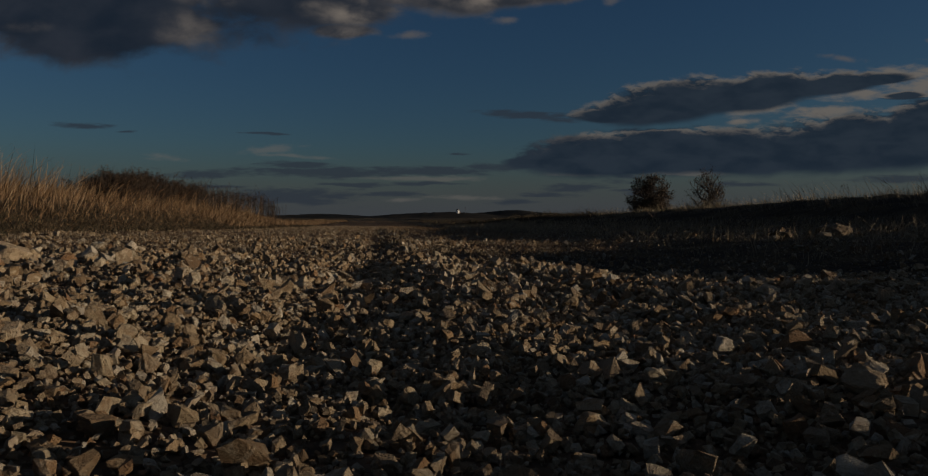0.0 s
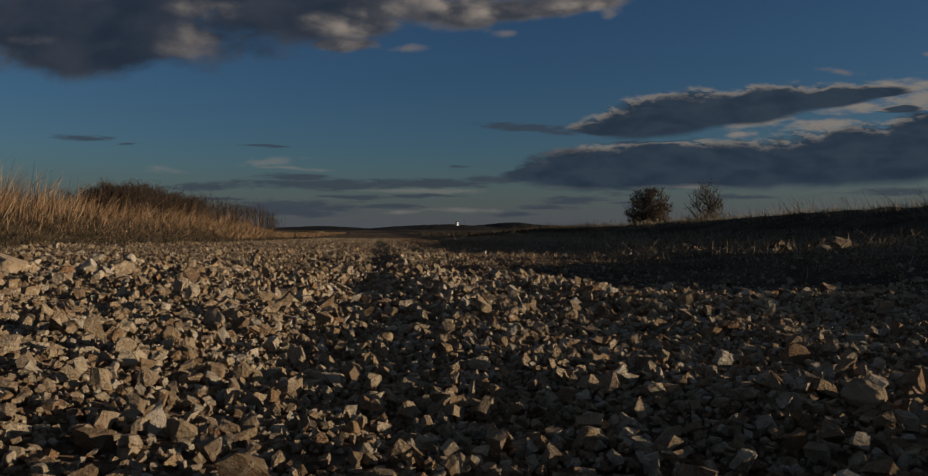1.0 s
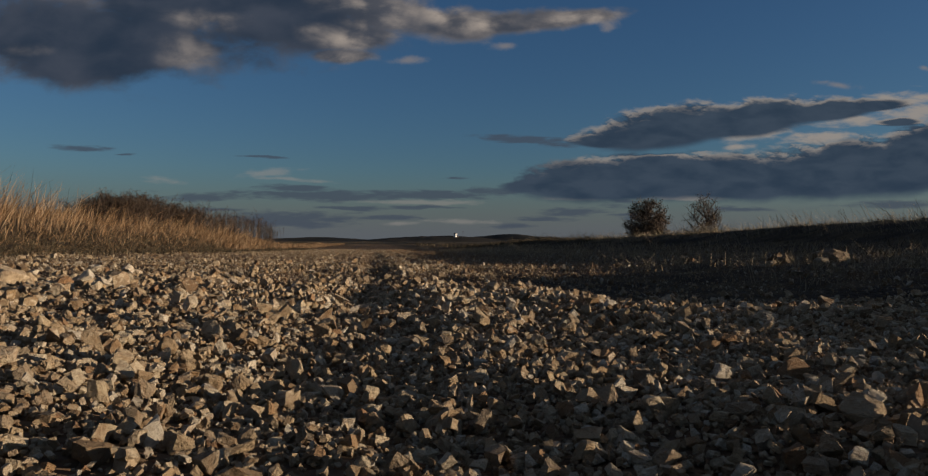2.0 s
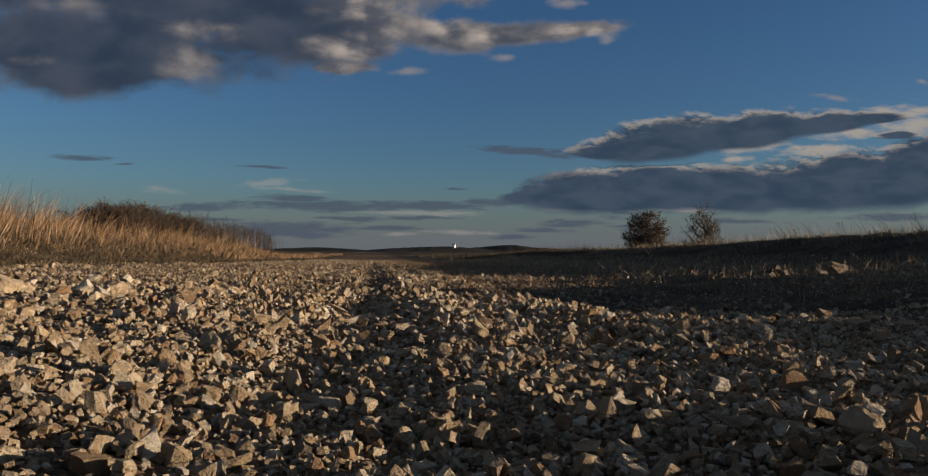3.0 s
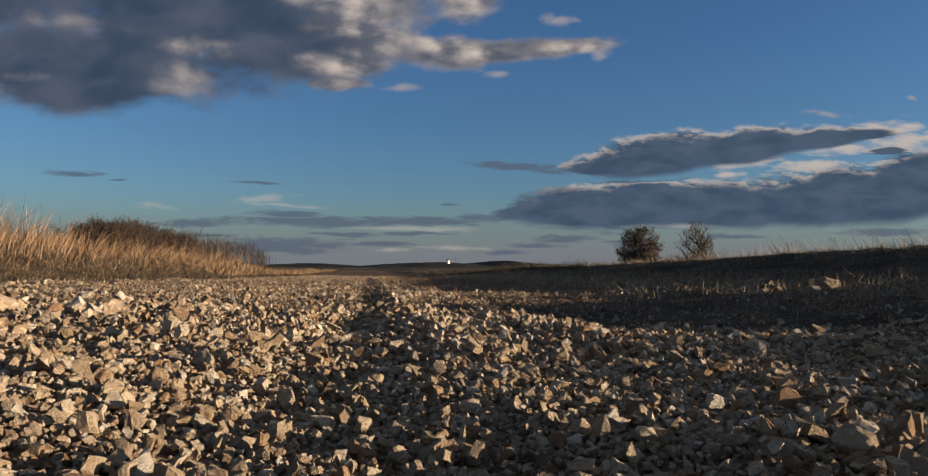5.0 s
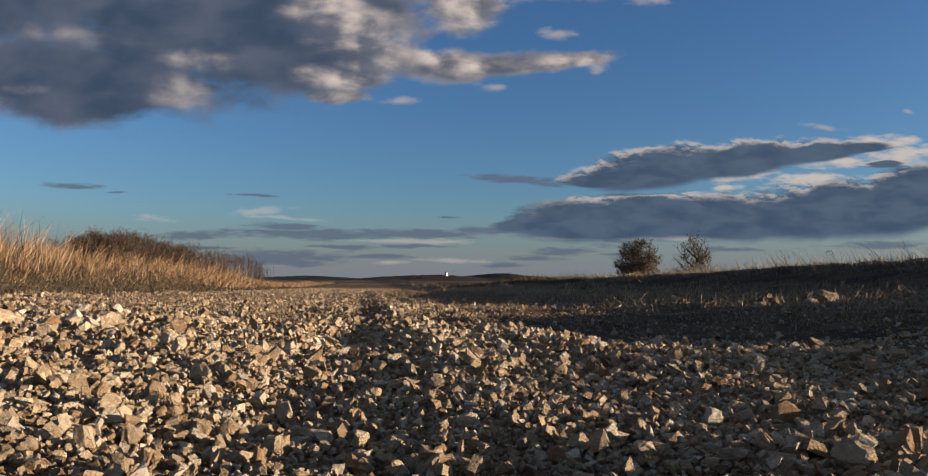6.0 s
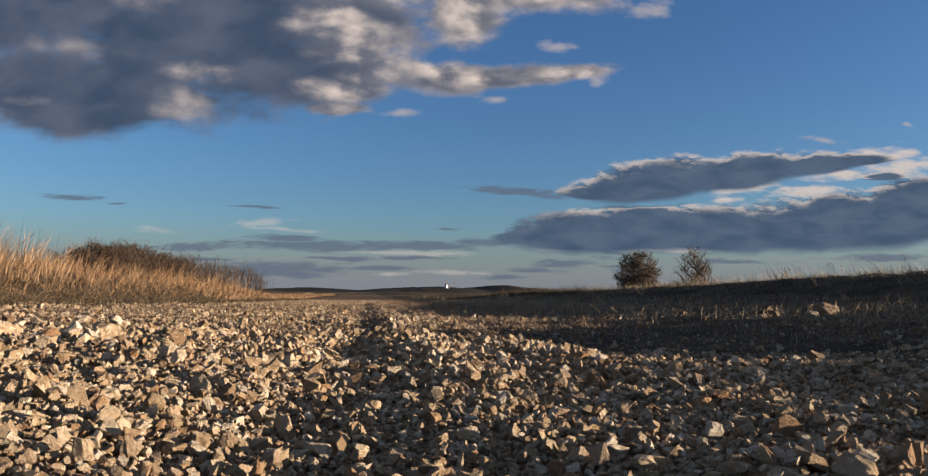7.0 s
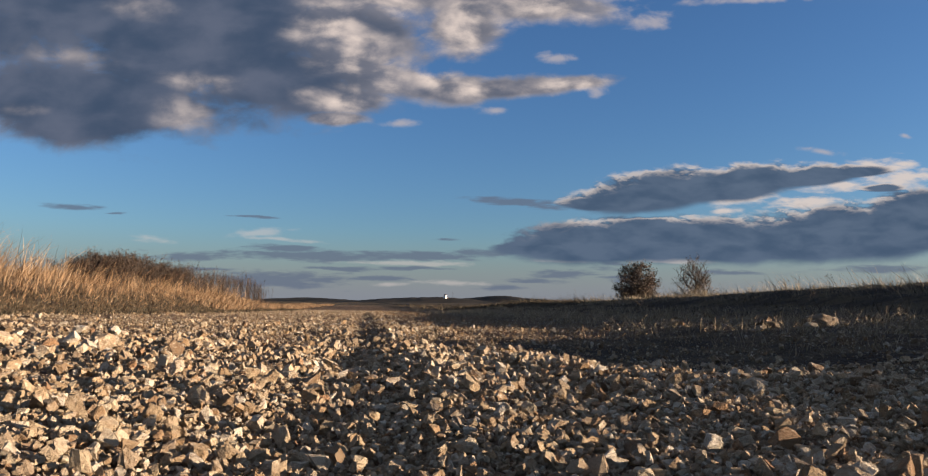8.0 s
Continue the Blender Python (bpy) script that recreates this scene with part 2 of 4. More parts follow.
def over(below, amount, colour):
    back = n.add("ShaderNodeBackground")
    n.put(colour if isinstance(colour, bpy.types.NodeSocket) else (*colour, 1), back.inputs[0])
    both = n.add("ShaderNodeMixShader")
    n.put(amount, both.inputs[0])
    n.put(below, both.inputs[1])
    n.put(back.outputs[0], both.inputs[2])
    return both.outputs[0]


shade = over(back_sky.outputs[0], n.math("MULTIPLY", low, 0.85), level(0.235, 0.262, 0.33))
shade = over(shade, layer_cover, level(0.285, 0.32, 0.41))
shade = over(shade, wisp_cover, tuple(q * CLOUD_LEVEL for q in (0.68, 0.60, 0.56)))
shade = over(shade, haze_cover, n.mix(n.smooth(puffs[2], 0.7, 1.0), level(0.125, 0.158, 0.228), level(0.25, 0.235, 0.275)))
shade = over(shade, cover, low_col)
shade = over(shade, scrap_cover, level(0.50, 0.45, 0.46))
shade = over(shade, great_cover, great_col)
n.put(shade, n.add("ShaderNodeOutputWorld").inputs[0])


# ---------------------------------------------------------------- materials
def material(name, rough=0.9, spec=0.3):
    mat = bpy.data.materials.new(name)
    mat.use_nodes = True
    k = Nodes(mat.node_tree)
    bsdf = mat.node_tree.nodes["Principled BSDF"]
    bsdf.inputs["Roughness"].default_value = rough
    bsdf.inputs["Specular IOR Level"].default_value = spec
    return mat, k, bsdf


def bump(k, bsdf, height, strength, distance):
    node = k.add("ShaderNodeBump")
    node.inputs["Strength"].default_value, node.inputs["Distance"].default_value = strength, distance
    k.put(height, node.inputs["Height"])
    k.put(node.outputs[0], bsdf.inputs["Normal"])


def spot(k):
    return k.add("ShaderNodeNewGeometry").outputs["Position"]


STONE_TONES = [(0.0, (0.20, 0.135, 0.08)), (0.12, (0.38, 0.27, 0.155)), (0.32, (0.54, 0.41, 0.25)), (0.48, (0.40, 0.30, 0.195)), (0.64, (0.60, 0.48, 0.31)), (0.80, (0.74, 0.65, 0.50)), (0.90, (0.50, 0.34, 0.18)), (1.0, (0.33, 0.19, 0.10))]


def stone_material(name, per_object, tint=1.0):
    mat, k, bsdf = material(name, 0.88, 0.25)
    if per_object:
        chance = k.add("ShaderNodeObjectInfo").outputs["Random"]
    else:
        chance = k.add("ShaderNodeNewGeometry").outputs["Random Per Island"]
    col = k.ramp(chance, [(a, tuple(tint * q for q in c)) for a, c in STONE_TONES])
    p = spot(k)
    stain = k.noise(p, 60.0, 5.0, 0.65)
    col = k.mix(k.math("MULTIPLY", k.smooth(stain, 0.45, 0.66), 0.85), col, k.mix(0.55, col, (0.20, 0.105, 0.045)))
    pale = k.noise(p, 34.0, 4.0, 0.6, 0.6)
    col = k.mix(k.math("MULTIPLY", k.smooth(pale, 0.54, 0.70), 0.6), col, (0.70, 0.59, 0.42))
    fine = k.noise(p, 300.0, 4.0, 0.7)
    col = k.mix(k.math("MULTIPLY", k.smooth(fine, 0.50, 0.72), 0.45), col, k.mix(0.5, col, (0.12, 0.075, 0.04)))
    k.put(col, bsdf.inputs["Base Color"])
    bump(k, bsdf, k.math("ADD", k.noise(p, 190.0, 5.0, 0.7), k.math("MULTIPLY", fine, 0.4)), 1.0, 0.0085)
    return mat


STONE = stone_material("gravel_stone", True, 0.77)
CREAM = stone_material("cream_limestone", True, 1.1)
# The gravel stone tinted dark, so the verge rocks' shade is in the colour.
SHADED_STONE = stone_material("shaded_verge_stone", True, 0.38)
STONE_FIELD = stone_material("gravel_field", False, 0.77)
# The same gravel tinted darker, toning down the sunlit stones farther off.
STONE_FAR = stone_material("far_gravel_dark", False, 0.53)

GROUND, k, bsdf = material("stony_earth", 0.95, 0.15)
p = spot(k)
cells = k.voronoi(p, 28.0)
grit = k.ramp(k.noise(cells.outputs["Position"], 300.0, 1.0), [(0.3, (0.12, 0.070, 0.040)), (0.55, (0.24, 0.155, 0.092)), (0.75, (0.36, 0.26, 0.165))])
soil = k.mix(k.noise(p, 6.0, 5.0), (0.040, 0.030, 0.022), (0.080, 0.060, 0.043))
attr = k.add("ShaderNodeVertexColor")
attr.layer_name = "zones"
zone = k.add("ShaderNodeSeparateColor")
k.put(attr.outputs[0], zone.inputs[0])
on_road, far_away = zone.outputs[0], zone.outputs[1]
straw = k.mix(k.noise(p, 2.2, 6.0, 0.65), (0.075, 0.060, 0.034), (0.19, 0.135, 0.075))
fields = k.mix(k.smooth(k.noise(p, 0.012, 4.0), 0.4, 0.6), (0.045, 0.038, 0.026), (0.12, 0.085, 0.048))
off = k.mix(far_away, k.mix(k.smooth(k.noise(p, 1.1, 4.0), 0.35, 0.65), soil, straw), fields)
k.put(k.mix(on_road, off, grit), bsdf.inputs["Base Color"])
bump(k, bsdf, k.math("ADD", k.math("MULTIPLY", cells.outputs["Distance"], -20.0), k.noise(p, 60.0, 5.0)), 0.8, 0.012)


def blade_material(name, stops):
    mat, k, bsdf = material(name, 0.75, 0.25)
    chance = k.add("ShaderNodeNewGeometry").outputs["Random Per Island"]
    col = k.ramp(chance, stops)
    col = k.mix(k.noise(spot(k), 9.0, 3.0), col, k.mix(0.35, col, (0.04, 0.03, 0.02)))
    k.put(col, bsdf.inputs["Base Color"])
    return mat


STRAW = blade_material("dry_straw", [(0.0, (0.075, 0.045, 0.024)), (0.35, (0.22, 0.130, 0.064)), (0.7, (0.35, 0.218, 0.112)), (0.9, (0.47, 0.335, 0.20)), (1.0, (0.06, 0.040, 0.024))])
PALE = blade_material("bleached_straw", [(0.0, (0.22, 0.18, 0.11)), (0.5, (0.36, 0.27, 0.16)), (0.85, (0.48, 0.38, 0.25)), (1.0, (0.14, 0.12, 0.06))])
# The turf tone is lowered further, holding some of the right bank's shade.
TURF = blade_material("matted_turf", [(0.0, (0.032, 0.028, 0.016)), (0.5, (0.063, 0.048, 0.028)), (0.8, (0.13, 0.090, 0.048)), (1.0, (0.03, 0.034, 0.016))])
TWIG = blade_material("dark_twig", [(0.0, (0.030, 0.022, 0.016)), (0.6, (0.062, 0.044, 0.031)), (1.0, (0.11, 0.070, 0.044))])
LEAF = blade_material("brown_oak_leaf", [(0.0, (0.055, 0.042, 0.030)), (0.5, (0.105, 0.074, 0.050)), (0.85, (0.13, 0.086, 0.056)), (1.0, (0.075, 0.068, 0.042))])
BARK, k, bsdf = material("bark", 0.95, 0.1)
k.put(k.mix(k.noise(spot(k), 5.0, 5.0), (0.045, 0.035, 0.027), (0.12, 0.095, 0.075)), bsdf.inputs["Base Color"])
bump(k, bsdf, k.noise(spot(k), 14.0, 5.0), 0.6, 0.03)
# Base colours kept very dark, standing in for cloud shade on the ridges.
HILL, k, bsdf = material("scrub_hillside", 0.95, 0.1)
k.put(k.mix(k.smooth(k.noise(spot(k), 0.02, 6.0, 0.65), 0.38, 0.62), (0.014, 0.016, 0.014), (0.045, 0.036, 0.026)), bsdf.inputs["Base Color"])
PLASTER, k, bsdf = material("white_plaster", 0.8, 0.3)
k.put(k.mix(k.noise(spot(k), 0.8, 5.0), (0.72, 0.70, 0.66), (0.82, 0.80, 0.77)), bsdf.inputs["Base Color"])
ROOFING, k, bsdf = material("dark_roofing", 0.8, 0.3)
k.put(k.mix(k.noise(spot(k), 1.5, 4.0), (0.06, 0.045, 0.04), (0.11, 0.075, 0.06)), bsdf.inputs["Base Color"])
STEEL, k, bsdf = material("galvanised_steel", 0.5, 0.5)
bsdf.inputs["Metallic"].default_value = 0.8
k.put(k.mix(k.noise(spot(k), 3.0, 3.0), (0.30, 0.30, 0.31), (0.42, 0.42, 0.43)), bsdf.inputs["Base Color"])
GLASS, k, bsdf = material("dark_window_glass", 0.1, 0.5)
bsdf.inputs["Base Color"].default_value = (0.03, 0.035, 0.04, 1)

# ---------------------------------------------------------------- the lie of the land
rng = np.random.default_rng(7)
TURN_C, TURN_S = math.cos(radians(ROAD_TURN)), math.sin(radians(ROAD_TURN))


def to_road(x, y):
    """Across the road (right is plus) and along it."""
    return x * TURN_C + y * TURN_S, -x * TURN_S + y * TURN_C


def from_road(s, l):
    return s * TURN_C - l * TURN_S, s * TURN_S + l * TURN_C


PROFILE_S = [-4000, -60, -20, -12, -9.5, -8, -7, -6.2, -5.4, -4, -2.2, -1.0, -0.74, -0.50, -0.24, -0.02, 0.19, 0.35, 0.60, 0.90, 1.25, 1.7, 2.1, 3.0, 4.2, 5.6, 7.2, 8.6, 9.6, 10.4, 11.4, 14, 30, 60, 4000]
PROFILE_Z = [-1, 0.2, 0.9, 1.0, 0.95, 0.80, 0.47, 0.19, 0.065, 0.035, 0.025, 0.028, 0.028, 0.000, 0.026, -0.032, 0.004, 0.034, -0.020, 0.006, -0.035, -0.005, -0.02, 0.0, 0.06, 0.11, 0.16, 0.34, 0.64, 0.79, 0.79, 0.6, 0.35, 0.2, -1]
fine_s = np.linspace(-40, 40, 8001)
soft_z = np.convolve(np.pad(np.interp(fine_s, PROFILE_S, PROFILE_Z), 12, mode="edge"), np.ones(25) / 25, mode="valid")
WAVES = [(rng.uniform(0, 2 * math.pi), rng.uniform(0, 2 * math.pi)) for _ in range(60)]


def waves(x, y, size, first, count=8):
    """A smooth uneven field, about -1 to 1, with features of that size."""
    total = np.zeros_like(x)
    for heading, phase in WAVES[first:first + count]:
        f = 2 * math.pi / size * (0.6 + 0.8 * (phase / 6.3))
        total = total + np.sin((x * math.cos(heading) + y * math.sin(heading)) * f + phase * 3)
    return total / math.sqrt(count) / 1.3


def smoothstep(v, a, b):
    q = np.clip((v - a) / (b - a), 0, 1)
    return q * q * (3 - 2 * q)


def hollow(x, y):
    """The hollow between the gravel and the far verge, 0 to 1; its shade is painted as dark earth."""
    s, l = to_road(x, y)
    beyond = y - (4.3 - 0.85 * np.clip(x, -1, 3)) + 0.25 * waves(x, y, 1.3, 44)
    return smoothstep(beyond, 0.0, 0.6) * smoothstep(s, 0.85, 1.5) * (1 - smoothstep(s, 3.0, 4.6)) * (1 - smoothstep(l, 7.0, 10.5))


def ground_z(x, y):
    x, y = np.asarray(x, float), np.asarray(y, float)
    s, l = to_road(x, y)
    z = np.where(np.abs(s) < 40, np.interp(s, fine_s, soft_z), np.interp(s, PROFILE_S, PROFILE_Z))
    # the ruts fade out far along the track
    middle = 1 - smoothstep(np.abs(s - 0.3), 1.2, 2.2)
    z = z * (1 + middle * (-0.85 * (1 - smoothstep(l, 1.8, 3.8)) + 0.05 * smoothstep(l, 3, 8) - 1.05 * smoothstep(l, 24, 55)))
    # the left bank sinks farther on; the right bank is lower beside and behind the camera
    left = smoothstep(-s, 5.4, 8.0) * (1 - smoothstep(-s, 30, 60))
    z = z - left * 0.72 * smoothstep(l, 32, 66)
    # The right crest is shaped out of view, with a gap, to steer sunlight.
    right = smoothstep(s, 7.0, 10.0) * (1 - smoothstep(s, 16, 40))
    k = l - 1.5
    z = z + right * (CREST_NEAR * (1 - smoothstep(k, -2.8, -1.2)) - 0.06 * smoothstep(k, -2.2, -0.8) * (1 - smoothstep(k, 1.2, 2.6)) - 0.25 * np.exp(-((k - 5.3) / 1.5) ** 2) - 0.26 * smoothstep(l, 13, 36) - 0.3 * smoothstep(l, 50, 85) + 0.05 * waves(x, y, 5.0, 0) + (0.03 + 0.025 * (1 - smoothstep(k, 3.0, 5.0))) * waves(x, y, 0.9, 48))
    z = z - 0.075 * hollow(x, y)
    near = np.exp(-(np.hypot(x, y) / 60.0) ** 2)
    z = z + near * (0.012 * waves(x, y, 0.9, 8) + 0.006 * waves(x, y, 0.25, 16))
    edge = smoothstep(np.abs(s), 4.5, 9.0)
    z = z + near * edge * 0.05 * waves(x, y, 2.5, 24)
    # the track falls gently away and the fields rise beyond it
    z = z - 0.0038 * np.clip(l, 0, 60) * (1 - smoothstep(np.abs(s), 5.5, 8.0) * (1 - smoothstep(l, 40, 70)))
    z = z + 0.0035 * np.clip(l - 60, 0, 900)
    # the left edge stands higher close by
    z = z + 0.075 * smoothstep(-s, 1.5, 5.4) * (1 - smoothstep(-s, 6.5, 9.0)) * (1 - smoothstep(l, 9, 30))
    # round the camera: a low swell ahead, lower ground to the right of it
    by = np.exp(-(l / 3.2) ** 2)
    z = z + 0.06 * np.exp(-(l / 4.5) ** 2) * smoothstep(-s, 0.1, 1.5)
    z = z + by * (0.058 * smoothstep(-s, 0.10, 0.8) + 0.030 * smoothstep(s, 0.65, 1.5))
    return z


CREST_NEAR = -0.015

ks = np.linspace(-math.asinh(4000 / 0.7), math.asinh(4000 / 0.7), 400)
kl = np.linspace(-math.asinh(4000 / 0.7), math.asinh(4000 / 0.7), 400)
gs, gl = np.meshgrid(0.7 * np.sinh(ks), 1.6 + 0.7 * np.sinh(kl), indexing="ij")
gx, gy = from_road(gs, gl)
gz = ground_z(gx, gy)


def mesh_object(name, verts, faces, mat, parent=None, smooth=False):
    """A mesh from arrays: verts (n, 3) and faces (m, k)."""
    me = bpy.data.meshes.new(name)
    faces = np.asarray(faces)
    me.vertices.add(len(verts))
    me.vertices.foreach_set("co", np.asarray(verts, np.float32).ravel())
    me.loops.add(faces.size)
    me.loops.foreach_set("vertex_index", faces.ravel().astype(np.int32))
    me.polygons.add(len(faces))
    me.polygons.foreach_set("loop_start", np.arange(0, faces.size, faces.shape[1], dtype=np.int32))
    me.polygons.foreach_set("loop_total", np.full(len(faces), faces.shape[1], np.int32))
    me.update(calc_edges=True)
    me.validate()
    me.polygons.foreach_set("use_smooth", np.full(len(me.polygons), smooth))
    me.materials.append(mat)
    ob = new(name, me)
    if parent is not None:
        ob.parent = parent
    return ob


def part(name, bm, mat, parent, label=""):
    me = bpy.data.meshes.new(name)
    bm.to_mesh(me)
    bm.free()
    me.materials.append(mat)
    ob = new(name, me)
    ob.parent = parent
    return tagged(ob, label)


N = len(ks)
idx = np.arange(N * N).reshape(N, N)
quads = np.stack([idx[:-1, :-1], idx[1:, :-1], idx[1:, 1:], idx[:-1, 1:]], -1).reshape(-1, 4)
ground = mesh_object("ground", np.stack([gx, gy, gz], -1).reshape(-1, 3), quads, GROUND, smooth=True)
tagged(ground, "stony earth track with dry grass verges and fields beyond", "ground", kind="structure")
wob = waves(gx, gy, 1.6, 32) * 0.5
# Dark soil replaces the gravel colour in the hollow, deepening its shade.
road_zone = (1 - 0.9 * hollow(gx, gy)) * smoothstep(gs - 0.8 * waves(gx, gy, 1.1, 40), -5.5, -4.3) * (1 - smoothstep(gs + wob, 2.2, 4.2) * 0.75) * (1 - smoothstep(gs, 7.0, 8.5)) * (1 - smoothstep(gl, 120, 200))
far_zone = smoothstep(np.hypot(gs, gl), 40, 120)
zones = ground.data.color_attributes.new("zones", "FLOAT_COLOR", "POINT")
zones.data.foreach_set("color", np.stack([road_zone, far_zone, 0 * gs, 0 * gs + 1], -1).astype(np.float32).ravel())

# ---------------------------------------------------------------- far hills and what stands on them
def hill(name, label, distance, depth, knots, seed):
    """A ridge across the view: knots of (place across as a part of the distance, height in metres)."""
    at, high = [q[0] * distance for q in knots], [q[1] for q in knots]
    xs = np.linspace(at[0], at[-1], 240)
    hs = np.interp(xs, at, high) * 1.22
    hs = np.convolve(np.pad(hs, 5, mode="edge"), np.ones(11) / 11, mode="valid")
    hs = hs + 0.5 * waves(xs, xs * 0, 60.0, seed, 6) + 0.3 * waves(xs, xs * 0, 14.0, seed + 6, 6)
    ts = np.linspace(-1, 1, 15)
    gx, gt = np.meshgrid(xs, ts, indexing="ij")
    z = (hs[:, None] - 2.0) * np.cos(gt * math.pi / 2) ** 1.3 + 2.0
    y = distance + gt * depth + 20 * waves(gx, gt * 100, 240.0, seed)
    idx = np.arange(gx.size).reshape(gx.shape)
    f = np.stack([idx[:-1, :-1], idx[1:, :-1], idx[1:, 1:], idx[:-1, 1:]], -1).reshape(-1, 4)
    ob = mesh_object(name, np.stack([gx, y, z], -1).reshape(-1, 3), f, HILL, smooth=True)
    return tagged(ob, label, "hill", kind="structure")


hill("backdrop_hill", "low dark scrub-covered ridge on the horizon", 1500, 160,
     [(-0.42, 0), (-0.27, 6), (-0.222, 10), (-0.18, 12), (-0.15, 8), (-0.10, 6.5), (-0.05, 9), (0.0, 10), (0.03, 13), (0.06, 19), (0.08, 17), (0.11, 12), (0.2, 8), (0.5, 6), (0.7, 0)], 36)
hill("backdrop_hill", "nearer dark rise with scattered scrub", 1150, 110,
     [(-0.30, 0), (-0.19, 2), (-0.13, 5), (-0.07, 9.5), (-0.03, 10.5), (-0.008, 11), (0.02, 8.5), (0.05, 6.0), (0.10, 5), (0.25, 2), (0.4, 0)], 42)


def box_bm(w, d, h, bevel=0.0):
    bm = bmesh.new()
    bmesh.ops.create_cube(bm, size=1)
    bmesh.ops.scale(bm, vec=(w, d, h), verts=bm.verts)
    bmesh.ops.translate(bm, vec=(0, 0, h / 2), verts=bm.verts)
    if bevel:
        bmesh.ops.bevel(bm, geom=bm.edges[:], offset=bevel, segments=2, affect="EDGES")
    return bm


def move(bm, x, y, z):
    bmesh.ops.translate(bm, vec=(x, y, z), verts=bm.verts)
    return bm


def far_house():
    top = new("house")
    part("wall", box_bm(4.4, 7, 6.2, 0.05), PLASTER, top)
    roof = bmesh.new()
    outline = [(-2.6, 6.2), (2.6, 6.2), (0, 7.7)]
    ends = [[roof.verts.new((x, y, z)) for x, z in outline] for y in (-3.8, 3.8)]
    roof.faces.new(ends[0])
    roof.faces.new(ends[1][::-1])
    for i in range(3):
        j = (i + 1) % 3
        roof.faces.new((ends[0][i], ends[1][i], ends[1][j], ends[0][j]))
    part("roof", roof, ROOFING, top)
    part("annex", move(box_bm(5.5, 5, 2.8, 0.05), 5.0, 0.5, 0), ROOFING, top, "low dark annex")
    for x in (-1.1, 1.1):
        window = part("window", move(box_bm(0.96, 0.10, 1.26), x, -3.52, 3.52), PLASTER, top)
        part("pane", move(box_bm(0.8, 0.06, 1.1), x, -3.57, 3.6), GLASS, window, "dark window glass")
        part("sill", move(box_bm(1.1, 0.22, 0.08), x, -3.60, 3.42), ROOFING, window)
    return tagged(top, "small white plastered house with a dark roof on the ridge", "house")


house = far_house()
house.location = (-9.5, 1118, 10.6)
house.scale = (0.62, 0.62, 0.82)
house.rotation_euler = (0, 0, radians(38))
mast = new("mast")
for x in (-0.35, 0.35):
    part("leg", move(box_bm(0.18, 0.18, 12), x, 0, 0), STEEL, mast)
for i in range(9):
    part("rung", move(box_bm(0.9, 0.14, 0.14), 0, 0, 0.8 + i * 1.3), STEEL, mast)
part("antenna", move(box_bm(1.6, 0.3, 0.9), 0, 0, 10.6), ROOFING, mast)
tagged(mast, "slim grey lattice mast beside the white house", "mast")
mast.location = (2.0, 1120, 10.0)
mast.scale = (0.8, 0.8, 0.8)


# ---------------------------------------------------------------- grass, twigs and branches
def blades(name, x, y, height, width, lean, spread, mat, label, sink=0.02):
    """Curved tapering blades, one island each, as one mesh. lean: metres of drift per metre of height."""
    count = len(x)
    z = ground_z(x, y) - sink
    turn = rng.uniform(0, 2 * math.pi, count)
    side = np.stack([np.cos(turn), np.sin(turn), 0 * turn], -1) * (width / 2)[:, None]
    way = np.stack([lean[0] + spread * rng.normal(size=count), lean[1] + spread * rng.normal(size=count), np.ones(count)], -1)
    bend = rng.normal(size=(count, 2)) * spread * 0.8 + np.array([lean]) * 0.8
    rows = []
    base = np.stack([x, y, z], -1)
    for q, w in ((0, 0.8), (0.38, 1.0), (0.74, 0.7), (1.0, 0.0)):
        at = base + way * (height * q)[:, None]
        at[:, :2] += bend * (height * q * q)[:, None]
        at[:, 2] -= 0.25 * np.hypot(bend[:, 0], bend[:, 1]) * height * q * q
        rows += [at - side * w, at + side * w] if w else [at]
    verts = np.stack(rows, 1)
    o = (np.arange(count) * 7)[:, None]
    tris = np.array([(0, 1, 3), (0, 3, 2), (2, 3, 5), (2, 5, 4), (4, 5, 6)])
    faces = (o[:, :, None] + tris[None]).reshape(-1, 3)
    ob = mesh_object(name, verts.reshape(-1, 3), faces, mat, smooth=False)
    return tagged(ob, label, "grass", kind="stuff")


def scatter(count, s0, s1, l0, l1, power=1.0):
    s = rng.uniform(s0, s1, count)
    l = l0 + (l1 - l0) * rng.uniform(0, 1, count) ** power
    x, y = from_road(s, l)
    return x, y, s, l


def tuft(x, y, size, first, low):
    return np.clip(0.5 + 0.6 * waves(x, y, size, first), low, 1.2)


# tall dry grass on the left bank, in leaning clumps
def bank_grass(count, low, tall, lean, spread, first):
    x, y, s, l = scatter(count, -12, -5.5, 4, 75, 1.5)
    keep = rng.uniform(size=len(x)) < (0.12 + 0.88 * smoothstep(-s + 0.4 * waves(x, y, 1.5, first), 5.7, 7.0)) * tuft(x, y, 0.7, first + 4, 0.25)
    x, y, s, l = x[keep], y[keep], s[keep], l[keep]
    h = (0.14 + tall * smoothstep(-s, 5.5, 7.8)) * tuft(x, y, 1.4, first, low) * rng.uniform(0.45, 1.25, len(x))
    h *= (1 - 0.5 * smoothstep(l, 30, 60)) * (1 - 0.22 * np.exp(-((l - 27) / 6) ** 2))
    blades("dry_grass", x, y, h, 0.004 + 0.006 * rng.uniform(size=len(x)) ** 2 + 0.00022 * l, lean, spread, STRAW, "tall straw-coloured dry grass on the bank")


